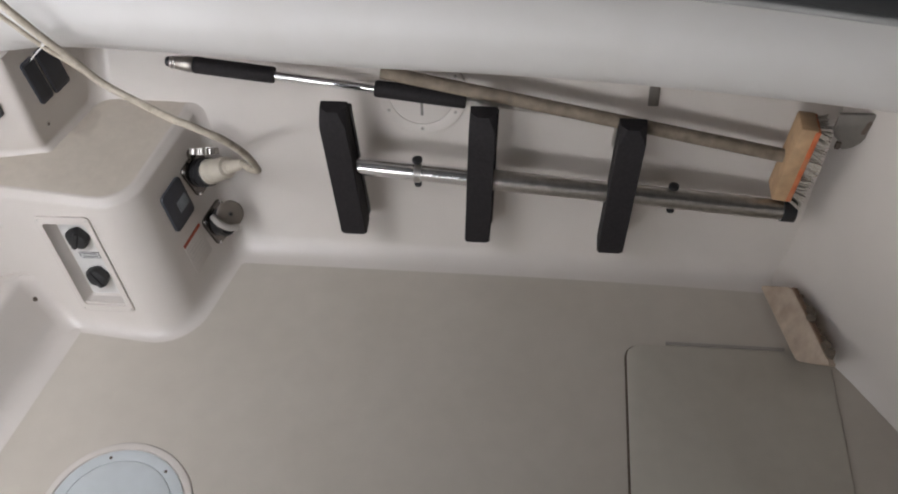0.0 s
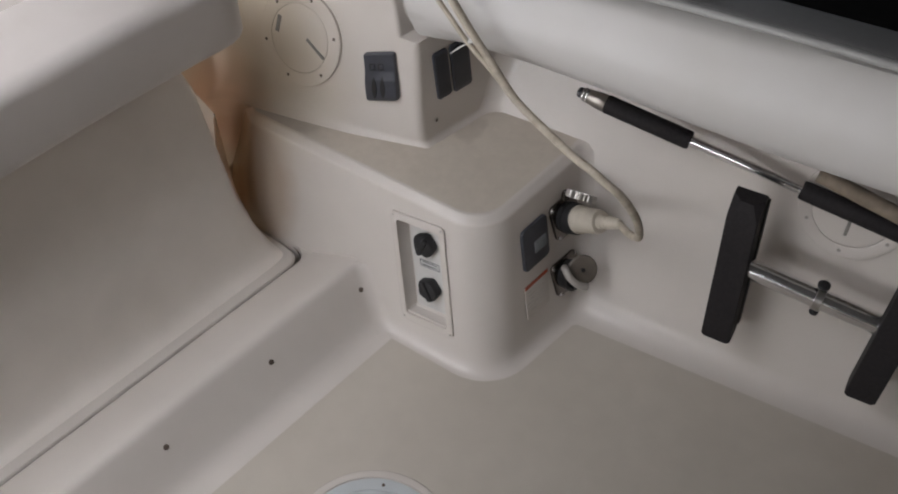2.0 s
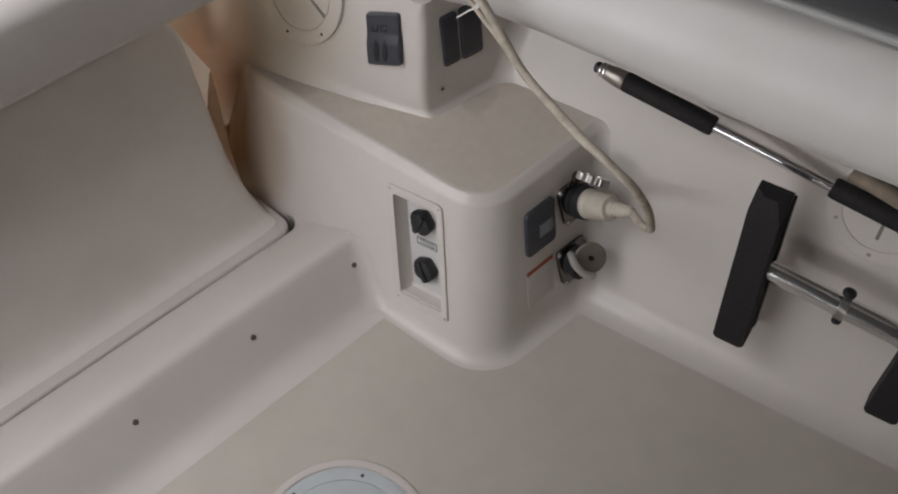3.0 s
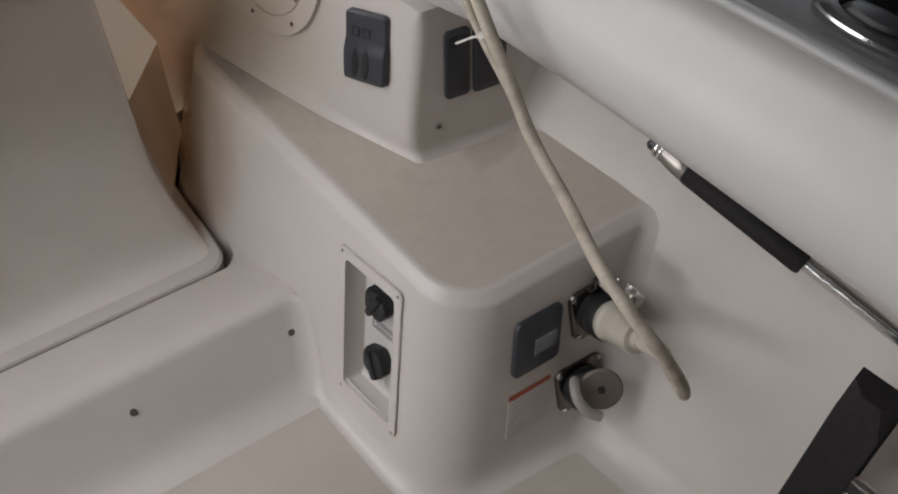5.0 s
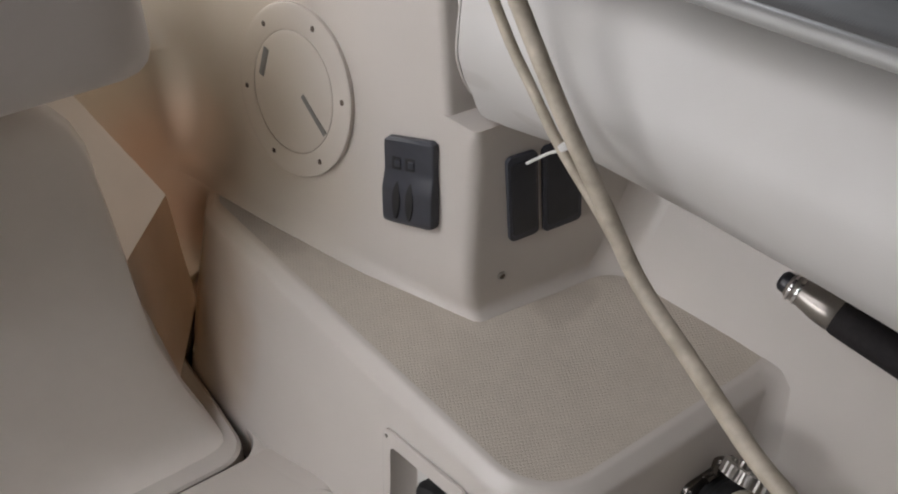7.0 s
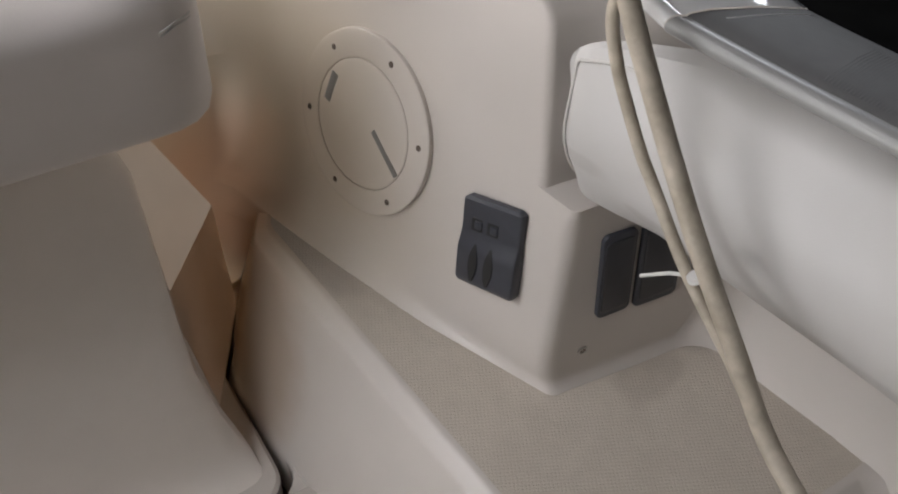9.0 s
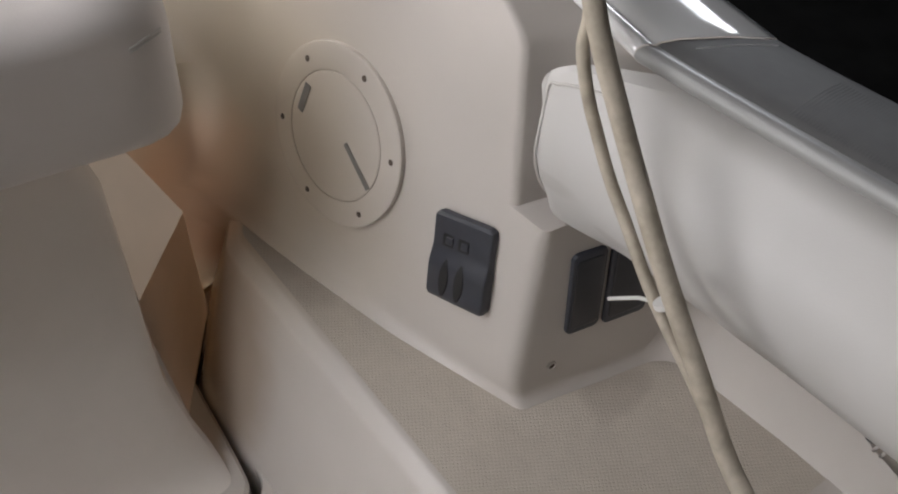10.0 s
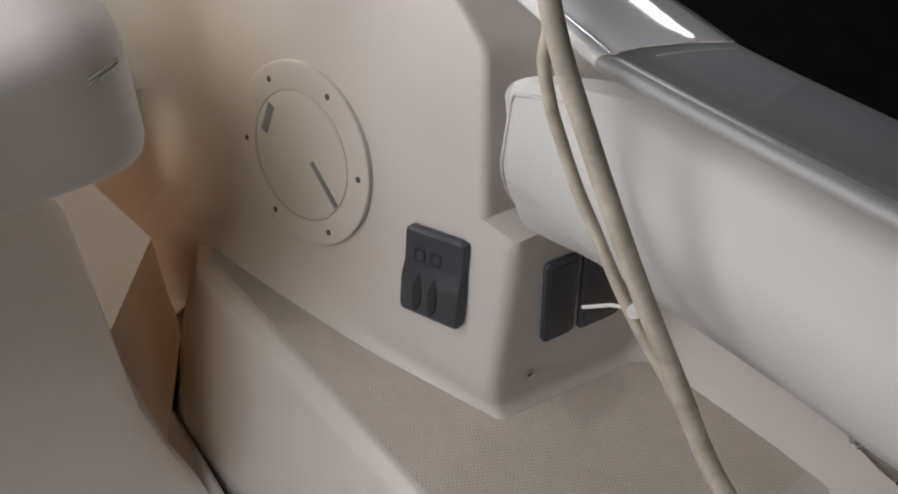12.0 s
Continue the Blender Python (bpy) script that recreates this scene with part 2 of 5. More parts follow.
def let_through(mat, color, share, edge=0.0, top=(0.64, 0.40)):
    """Lets light from behind glow through; x and z masks place the glow."""
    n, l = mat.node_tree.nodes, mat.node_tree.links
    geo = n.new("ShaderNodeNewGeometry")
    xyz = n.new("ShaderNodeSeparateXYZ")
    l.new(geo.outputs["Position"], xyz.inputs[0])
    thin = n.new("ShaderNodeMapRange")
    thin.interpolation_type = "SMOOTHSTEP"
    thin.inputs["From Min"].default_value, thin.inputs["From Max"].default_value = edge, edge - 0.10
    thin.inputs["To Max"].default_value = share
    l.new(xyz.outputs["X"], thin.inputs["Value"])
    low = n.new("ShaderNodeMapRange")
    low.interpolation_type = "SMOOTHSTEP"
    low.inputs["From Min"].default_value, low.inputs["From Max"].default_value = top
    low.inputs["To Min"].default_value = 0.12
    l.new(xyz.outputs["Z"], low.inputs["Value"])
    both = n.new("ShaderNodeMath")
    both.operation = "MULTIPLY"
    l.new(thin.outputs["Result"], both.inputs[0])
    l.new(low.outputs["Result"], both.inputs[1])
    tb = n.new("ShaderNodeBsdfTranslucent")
    # A tint above one lifts the glow past the laminate's own colour.
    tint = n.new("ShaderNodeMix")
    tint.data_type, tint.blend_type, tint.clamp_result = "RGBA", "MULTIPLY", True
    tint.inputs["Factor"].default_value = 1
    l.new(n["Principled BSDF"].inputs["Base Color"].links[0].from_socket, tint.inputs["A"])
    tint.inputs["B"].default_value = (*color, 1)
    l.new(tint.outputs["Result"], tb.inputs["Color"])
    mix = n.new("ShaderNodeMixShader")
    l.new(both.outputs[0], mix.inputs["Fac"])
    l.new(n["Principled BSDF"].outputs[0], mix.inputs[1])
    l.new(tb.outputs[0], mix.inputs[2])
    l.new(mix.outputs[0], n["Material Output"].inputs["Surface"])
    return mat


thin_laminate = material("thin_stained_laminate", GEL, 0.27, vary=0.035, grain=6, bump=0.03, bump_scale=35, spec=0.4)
for spots, color, amount in STAIN_AND_GLOW:
    add_spots(thin_laminate, spots, color, amount, 0.3)
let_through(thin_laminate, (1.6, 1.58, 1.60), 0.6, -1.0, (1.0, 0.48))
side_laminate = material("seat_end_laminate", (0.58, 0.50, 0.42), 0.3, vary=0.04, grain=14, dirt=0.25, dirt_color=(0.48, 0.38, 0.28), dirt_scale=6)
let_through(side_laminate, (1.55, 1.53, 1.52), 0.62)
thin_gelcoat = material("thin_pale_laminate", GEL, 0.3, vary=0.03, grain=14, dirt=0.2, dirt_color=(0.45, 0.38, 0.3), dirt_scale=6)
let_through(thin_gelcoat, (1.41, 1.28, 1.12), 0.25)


# ---- mesh helpers ----
def place(name, bm, mat, parent=None, label="", smooth=True, sharp=32):
    mesh = bpy.data.meshes.new(name)
    ob = new(name, mesh)
    if parent is not None:
        root = parent if parent.parent is None else parent.parent
        bm.transform(Matrix.Translation(-root.location))
        ob.parent = parent
    for f in bm.faces:
        f.smooth = smooth
    if smooth:
        for e in bm.edges:
            if len(e.link_faces) == 2 and e.calc_face_angle(0) > radians(sharp):
                e.smooth = False
    bm.to_mesh(mesh)
    bm.free()
    for m in (mat if isinstance(mat, (list, tuple)) else [mat]):
        mesh.materials.append(m)
    if label:
        ob["label"] = label
    return ob


part = place


def thing(name, at, label, category, group=""):
    ob = new(name)
    ob.empty_display_size = 0.05
    ob.location = at
    return tagged(ob, label, category, group)


def setting(name, bm, mat, label, category, smooth=True, sharp=32):
    return tagged(place(name, bm, mat, None, "", smooth, sharp), label, category, kind="structure")


def basis(o, u, v, n=None):
    """Local axes u, v (and the normal, u x v) at o, taken as they are: they may lean."""
    o, u, v = Vector(o), Vector(u), Vector(v)
    n = Vector(n) if n else u.cross(v).normalized()
    m = Matrix.Identity(4)
    for k, c in enumerate((u, v, n, o)):
        for r in range(3):
            m[r][k] = c[r]
    return m


def loft(rings, closed=True, caps=True):
    bm = bmesh.new()
    rows = [[bm.verts.new(p) for p in ring] for ring in rings]
    m = len(rows[0])
    for a, b in zip(rows, rows[1:]):
        for i in range(m if closed else m - 1):
            j = (i + 1) % m
            bm.faces.new((a[i], a[j], b[j], b[i]))
    if caps and closed:
        bm.faces.new(rows[0][::-1])
        bm.faces.new(rows[-1])
    bmesh.ops.recalc_face_normals(bm, faces=bm.faces)
    return bm


def rounded(w, h, r, n=5):
    pts = []
    for cx, cy, a0 in ((w / 2 - r, h / 2 - r, 0), (-w / 2 + r, h / 2 - r, 90), (-w / 2 + r, -h / 2 + r, 180), (w / 2 - r, -h / 2 + r, 270)):
        for i in range(n + 1):
            a = radians(a0 + 90 * i / n)
            pts.append((cx + r * math.cos(a), cy + r * math.sin(a)))
    return pts


def slab(outline, z0, z1, edge=0.0015):
    """A solid plate over a plan outline, with a small rounded upper edge."""
    cx = sum(p[0] for p in outline) / len(outline)
    cy = sum(p[1] for p in outline) / len(outline)
    span = max(max(abs(p[0] - cx), abs(p[1] - cy)) for p in outline)

    def ring(z, inset):
        k = 1 - inset / span
        return [(cx + (x - cx) * k, cy + (y - cy) * k, z) for x, y in outline]
    s = 1 if z1 > z0 else -1
    return loft([ring(z0, 0), ring(z1 - s * edge, 0), ring(z1 - s * edge * 0.3, edge * 0.3), ring(z1, edge)])


def lathe(profile, n=32):
    """Turned about the local z axis; profile: (radius, height) from the bottom up."""
    return loft([[(r * math.cos(2 * math.pi * i / n), r * math.sin(2 * math.pi * i / n), z) for i in range(n)] for r, z in profile])


def smooth_path(pts, steps=8):
    pts = [Vector(p) for p in pts]
    ext = [2 * pts[0] - pts[1]] + pts + [2 * pts[-1] - pts[-2]]
    out = []
    for i in range(1, len(ext) - 2):
        a, b, c, d = ext[i - 1:i + 3]
        for k in range(steps):
            t = k / steps
            out.append(0.5 * (2 * b + (c - a) * t + (2 * a - 5 * b + 4 * c - d) * t * t + (3 * b - a - 3 * c + d) * t ** 3))
    return out + [pts[-1]]


def tube(path, radius, n=14, taper=None):
    path = [Vector(p) for p in path]
    rings, side = [], None
    for i, p in enumerate(path):
        d = (path[min(i + 1, len(path) - 1)] - path[max(i - 1, 0)]).normalized()
        side = (side - side.dot(d) * d).normalized() if side else d.orthogonal().normalized()
        up = d.cross(side)
        r = radius if taper is None else radius * taper(i / (len(path) - 1))
        rings.append([p + r * (math.cos(2 * math.pi * k / n) * side + math.sin(2 * math.pi * k / n) * up) for k in range(n)])
    return loft(rings)


def moved(bm, m):
    bm.transform(m)
    bmesh.ops.recalc_face_normals(bm, faces=bm.faces)
    return bm


def block(w, h, d, bevel=0.002, seg=2):
    bm = bmesh.new()
    bmesh.ops.create_cube(bm, size=1, matrix=Matrix.Diagonal((w, h, d, 1)))
    if bevel:
        bmesh.ops.bevel(bm, geom=bm.edges[:], offset=bevel, segments=seg, profile=0.5, affect="EDGES")
    return bm


def lerp(a, b, t):
    return a + (b - a) * t


# ---- the cockpit liner ----
def hull_y(x, z):
    """The inner hull side at a height, above its cove."""
    k = lerp(0.46, 0.30, min(1, max(0, (x + 0.35) / 0.45)))
    return 1.068 + k * z - 0.03 * max(0, x - 0.3) ** 2


XS = [-1.2 + 0.1 * i for i in range(27)]
rows = []
for x in XS:
    base = hull_y(x, 0)
    rows.append([(x, base - 0.044, 0.0), (x, base - 0.026, 0.002), (x, base - 0.011, 0.008), (x, base + 0.002, 0.019), (x, hull_y(x, 0.038), 0.038)]
                + [(x, hull_y(x, z), z) for z in (0.1, 0.18, 0.26, 0.34, 0.42, 0.5, 0.58)] + [(x, 1.19, 0.60)])
inner = loft(rows, closed=False)
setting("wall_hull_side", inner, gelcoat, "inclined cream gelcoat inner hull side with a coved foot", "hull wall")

# the cockpit sole, one sheet that meets the coves
bm = bmesh.new()
gx = [-1.3 + 0.05 * i for i in range(56)]
gy = [-1.7 + 0.055 * i for i in range(51)]
grid = [[bm.verts.new((x, y, -0.0005)) for x in gx] for y in gy]
for j in range(len(gy) - 1):
    for i in range(len(gx) - 1):
        bm.faces.new((grid[j][i], grid[j][i + 1], grid[j + 1][i + 1], grid[j + 1][i]))
setting("floor", bm, gelcoat_floor, "dull cream gelcoat cockpit sole with faint dirt", "cockpit floor")

# the transom: everything is laid out from the corner of the seam, along and across it
CORNER = Vector((-0.833, 0.849, 0))
ALONG = Vector((-0.211, -0.977, 0))
ACROSS = Vector((0.977, -0.211, 0))


def tr(u, v, z):
    p = CORNER + ACROSS * u + ALONG * v
    return (p.x, p.y, z)


RISER = [(0.264, 0.0), (0.238, 0.003), (0.219, 0.011), (0.204, 0.025), (0.190, 0.045), (0.169, 0.076), (0.1465, 0.109), (0.1415, 0.1145), (0.1345, 0.1175), (0.125, 0.118), (0.10, 0.110), (0.05, 0.090), (0.0125, 0.0755), (0.0095, 0.071), (0.009, 0.02)]
bm = loft([[tr(u, v, z) for u, z in RISER] for v in (-0.16, -0.05, 0.1, 0.3, 0.6, 1.0, 1.5, 2.2)], closed=False)
setting("riser_ledge", bm, gelcoat, "cream gelcoat toe riser with a rounded ledge in front of the transom seat", "ledge")

# the rim beside the seat, between the seam and the moulded box
inner_edge = [(-0.46, -0.080), (-0.324, -0.080), (-0.2135, -0.016), (-0.10, -0.017), (-0.030, -0.0185)]
inner_edge += [(-0.030 + 0.0425 * math.sin(radians(15 * i)), 0.024 - 0.0425 * math.cos(radians(15 * i))) for i in range(1, 7)]
zs = [0.050, 0.054, 0.064, 0.068, 0.070] + [0.0705] * 5 + [0.073]
outer_edge = [(-0.5, -0.35), (-0.4, -0.35), (-0.3, -0.3), (-0.15, -0.25), (-0.08, -0.22)] + [(-0.06 + 0.011 * i, -0.2) for i in range(1, 6)] + [(0.0125, -0.2)]
bm = loft([[tr(u, v, 0.02) for (u, v) in inner_edge], [tr(u, v, z - 0.003) for (u, v), z in zip(inner_edge, zs)],
           [tr(u, v - 0.002, z) for (u, v), z in zip(inner_edge, zs)], [tr(u, v, z + 0.002 if u < 0 else 0.073) for (u, v), z in zip(outer_edge, zs)]], closed=False)
setting("ledge_rim", bm, gelcoat, "narrow gelcoat rim between the seat seam and the moulded box", "ledge")
bm = loft([[tr(0.02, 2.2, 0.022), tr(0.02, -0.1, 0.022)], [tr(-0.6, 2.2, 0.022), tr(-0.6, -0.3, 0.022)]], closed=False)
setting("seam_bottom", bm, seal_and_gap_shade, "dark bottom of the seam round the transom seat", "seam")

# the moulded corner box
H = 0.325


def return_end(z):
    """The valley where the box, turned back at its far end, meets the stained end of the column wall."""
    q = min(1.0, (z - 0.07) / 0.255)
    return Vector((lerp(-1.139, -1.024, q), lerp(0.992, 0.980, q)))


def valley_at(z):
    """Where the stained end runs into the turned-back face of the box: deep at the slot and at the shelf."""
    q = (z - 0.07) / 0.255
    corner = Vector((lerp(-1.006, -0.993, q), 0.822 + 0.081 * z / H + 0.10 * (-0.5 - lerp(-1.006, -0.993, q))))
    return corner.lerp(return_end(z), float(np.interp(z, [0.074, 0.14, 0.21, 0.28, 0.315, 0.324], [1.0, 0.92, 0.9, 0.92, 0.96, 1.0])))


def box_outline(z, grow=0.0, n=9):
    f = z / H
    yf = lambda x: 0.822 + 0.081 * f + 0.10 * (-0.5 - x) - grow
    xr = lambda y: -0.287 - 0.095 * f + (0.27 - 0.07 * f) * (y - 1.0) + grow
    x, y = -0.38, 0.86
    for _ in range(20):
        y = yf(x)
        x = xr(y)
    c = Vector((x, y))
    d1 = Vector((-1, 0.10)).normalized()
    d2 = Vector((0.27 - 0.07 * f, 1)).normalized()
    R = 0.088 + grow
    t = R / math.tan(d1.angle(d2) / 2)
    a, b = c + d1 * t, c + d2 * t
    mid = c + (d1 + d2).normalized() * (R / math.sin(d1.angle(d2) / 2))
    a0, a1 = math.atan2(*(a - mid).yx), math.atan2(*(b - mid).yx)
    arc = [(mid.x + R * math.cos(lerp(a0, a1, i / n)), mid.y + R * math.sin(lerp(a0, a1, i / n))) for i in range(n + 1)]
    edge = lambda top, low: lerp(low, top, (z - 0.062) / 0.216)
    left, right = edge(-0.609, -0.556), edge(-0.497, -0.445)
    q = (z - 0.07) / 0.255
    c0 = Vector((lerp(-1.006, -0.993, q), yf(lerp(-1.006, -0.993, q))))
    e0 = return_end(z) - Vector((0.6, 0.6)) * grow
    back_dir, r = (e0 - c0).normalized(), lerp(0.040, 0.010, min(1, max(0, q)))
    turn = [c0 + back_dir * r * (1 - k) ** 2 - d1 * r * k * k for k in (0.0, 0.3, 0.5, 0.7, 1.0)]
    front = [tuple(e0 + back_dir * 0.03), tuple(e0)] + [tuple(p) for p in turn] + [(X, yf(X)) for X in (-0.9, -0.75, left, right)]
    back = [(xr(Y), Y) for Y in (1.08, 1.16, 1.24, 1.4)]
    pts = [(px, py, z) for px, py in front + arc + back]
    if z in (ZLOW, ZTOP):
        for k, dz in ((9, -0.004 if z == ZLOW else -0.010), (10, 0.004 if z == ZLOW else 0.012)):
            pts[k] = (pts[k][0], pts[k][1] + dz * 0.3, z + dz)
    return pts


ZLOW, ZTOP = 0.069, 0.271
LEVELS = [(0.0, 0.026), (0.0008, 0.020), (0.003, 0.014), (0.007, 0.0085), (0.013, 0.004), (0.021, 0.0015), (0.032, 0.0003), (0.045, 0.0), (ZLOW, 0.0), (0.12, 0.0), (0.17, 0.0), (0.22, 0.0), (ZTOP, 0.0), (0.309, 0.0), (0.3125, -0.0006), (0.3150, -0.0022), (0.3168, -0.0045), (0.3225, -0.0112), (0.3238, -0.0130), (0.3246, -0.0155), (0.3246, -0.0205)]
bm = loft([box_outline(z, g) for z, g in LEVELS], closed=False)
bm.verts.ensure_lookup_table()
M = len(box_outline(0.1))
hole = [f for f in bm.faces if all(v.index % M in (9, 10) and 8 <= v.index // M <= 12 for v in f.verts)]
bmesh.ops.delete(bm, geom=hole, context="FACES_ONLY")
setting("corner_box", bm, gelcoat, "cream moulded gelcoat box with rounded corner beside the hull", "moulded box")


def turned_corner(p, d1, d2, radius, z, n=8):
    """One level of a rounded inside corner at p, from the wall that runs along d1 to the one along d2."""
    d1, d2 = d1.normalized(), d2.normalized()
    half = d1.angle(d2) / 2
    mid = p + (d1 + d2).normalized() * (radius / math.sin(half))
    a, b = p + d1 * (radius / math.tan(half)) - mid, p + d2 * (radius / math.tan(half)) - mid
    swing = a.angle_signed(b)
    out = []
    for i in range(n + 1):
        t = -swing * i / n
        q = mid + Vector((a.x * math.cos(t) - a.y * math.sin(t), a.x * math.sin(t) + a.y * math.cos(t)))
        out.append((q.x, q.y, z))
    return out


grow_at = lambda z: float(np.interp(z, [q[0] for q in LEVELS], [q[1] for q in LEVELS]))
# the rounded inside corner where the riser runs into the box
levels = []
for u, z in RISER[1:-2]:
    line = CORNER + ACROSS * u
    front = lambda x: 0.822 + 0.081 * z / H + 0.10 * (-0.5 - x) - grow_at(z)
    v = 0.0
    for _ in range(20):
        v = (front(line.x + ALONG.x * v) - line.y) / ALONG.y
    p = line + ALONG * v
    levels.append(turned_corner(p.xy + Vector((0.0004, -0.0006)), ALONG.xy, Vector((1, -0.10)), 0.031, z + 0.0006))
setting("riser_cove", loft(levels, closed=False), gelcoat, "smooth gelcoat cove between the riser and the moulded box", "cove")
# and where its side runs into the hull
levels = []
for z in (0.0006, 0.002, 0.008, 0.019, 0.038, 0.07, 0.11, 0.15, 0.19, 0.23, 0.27, 0.304, 0.313, 0.3195, 0.3235, 0.3246):
    f = z / H
    foot = float(np.interp(z, [0, 0.002, 0.008, 0.019, 0.038], [-0.044, -0.026, -0.011, 0.002, 0.0]))
    x = -0.25
    for _ in range(20):
        y = hull_y(x, 0) + foot if z < 0.03 else hull_y(x, z)
        x = -0.287 - 0.095 * f + (0.27 - 0.07 * f) * (y - 1.0) + grow_at(z)
    levels.append(turned_corner(Vector((x + 0.0006, y - 0.0006)), Vector((-0.25, -1)), Vector((1, 0)), 0.034, z))
levels.append(turned_corner(Vector((x - 0.002, y + 0.002)), Vector((-0.25, -1)), Vector((1, 0)), 0.002, 0.3250))
setting("hull_cove", loft(levels, closed=False), gelcoat, "smooth gelcoat cove between the moulded box and the hull", "cove")
# the upper column wall: its foot bows, its face stands nearly upright
def column_foot(x):
    return 1.048 - 0.235 * (-0.621 - x) + 0.21 * (-0.621 - x) ** 2


def foot_cove(z):
    return 0.010 * max(0.0, 1 - (z - 0.3235) / 0.018) ** 2


def column_y(x, z):
    face = 1.048 + 0.12 * (z - 0.491)
    t = min(1, max(0, (z - 0.3225) / 0.085))
    t = 1 - (1 - t) ** 2.2
    return lerp(column_foot(x), face, t) - foot_cove(z)


ZS = (0.3249, 0.3254, 0.327, 0.330, 0.334, 0.338, 0.344, 0.350, 0.36, 0.37, 0.385, 0.40, 0.42, 0.44, 0.46, 0.48, 0.50, 0.52, 0.54, 0.556, 0.5618, 0.5624, 0.568, 0.58, 0.60, 0.62, 0.68, 0.706, 0.715, 0.73, 0.7495, 0.7505, 0.77, 0.80, 0.84, 0.9, 1.05)


def column_edge(z):
    """Where the front face ends: the corner stands out below the notch and is set back above it."""
    if z <= 0.562:
        return -0.618 - 0.065 * (z - 0.325)
    if z <= 0.711:
        return -0.671 - 0.19 * (z - 0.562)
    return -0.699 - 1.25 * min(z - 0.711, 0.12)


# the wall behind the seat, and the stained return that joins it to the box
bm = loft([[(x - 0.10 * (z - 0.284), y, z) for x, y in ((-1.136, 0.985), (-1.133, 0.93), (-1.13, 0.85), (-1.22, 0.4), (-1.58, -1.3))] for z in (0.05, 0.3, 0.57)], closed=False)
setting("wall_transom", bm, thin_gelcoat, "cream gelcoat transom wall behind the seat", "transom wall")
cap = [(-0.245, 0.672), (-0.245, 0.686), (-0.250, 0.690), (-0.44, 0.690), (-0.47, 0.684), (-0.485, 0.672)]
bm = loft([[tr(u, v, z) for u, z in cap] for v in (0.035, 0.5, 1.2, 2.1)])
setting("transom_cap", bm, gelcoat_plain, "cream gelcoat top of the transom behind the bolster", "transom top")
# the stained far end of the column wall, which sweeps round and down to the end of the seat
SLOT, VERTEX = Vector((-1.137, 0.988, 0.056)), Vector((-1.100, 0.958, 0.284))


# rows over the end of the seat, from its panel past the fold into the valley
PANEL_EDGE = [Vector(tr(*q)) for q in ((-0.092, 0.038, 0.145), (-0.0998, 0.0465, 0.175), (-0.1085, 0.0515, 0.21), (-0.123, 0.0515, 0.27), (-0.1365, 0.0515, 0.325))]
FOLD = [SLOT.lerp(VERTEX, k) + Vector((0.012, -0.010, 0)) * (1 - k) + Vector((0.010, -0.006, 0.010)) * math.sin(math.pi * k) for k in (0.0, 0.22, 0.5, 0.75, 1.0)]
VALLEY = [SLOT + Vector((0.002, 0.002, 0))] + [Vector((*valley_at(z), z)) for z in (0.12, 0.175, 0.23, 0.284)]


def end_row(k, t):
    a, m, b = PANEL_EDGE[k], FOLD[k], VALLEY[k]
    return a.lerp(m, t * 2) if t <= 0.5 else m.lerp(b, t * 2 - 1)


strip = loft([[end_row(k, 0.5 + i / 24) for k in range(5)] for i in range(13)], closed=False)
for f in strip.faces:
    f.material_index = 1 if f.calc_center_median().z < 0.10 else 0
setting("wall_return", strip, [thin_laminate, gelcoat], "tan-stained, glow-tinted gelcoat return between the seat end and the moulded box", "cockpit wall", sharp=80)


def return_row(z, n=12):
    a = Vector((-1.02, column_y(-1.02, z) - 0.0001)) if z > 0.3248 else valley_at(z)
    k = z - 0.284
    s = min(1.0, max(0.0, (z - 0.46) / 0.14))
    far = min(1.0, max(0.0, (z - 0.47) / 0.07))
    bx = lerp(-1.100 - 0.13 * k, -1.45, far * far * (3 - 2 * far))
    b = Vector((bx, lerp(0.958 - 0.40 * min(k, 0.24), column_y(bx, z) - 0.0012, s * s * (3 - 2 * s))))
    if z >= 0.6:
        b = Vector((-1.45, column_y(-1.45, z)))
    c = Vector((-1.112 - 0.03 * max(0, z - 0.3), max(column_y(-1.10, max(z, 0.33)) - 0.0008, b.y + 0.012)))
    c = ((a + b) / 2).lerp(c, min(1, max(0, (z - 0.275) / 0.065)))
    w = lerp(1.0, 2.0, min(1, max(0, (z - 0.3) / 0.1)))
    return [(*(((1 - t) ** 2 * a + 2 * w * t * (1 - t) * c + t * t * b) / ((1 - t) ** 2 + 2 * w * t * (1 - t) + t * t)), z) for t in [i / n for i in range(n + 1)]]


# the column wall carries the return on upwards
rings = []
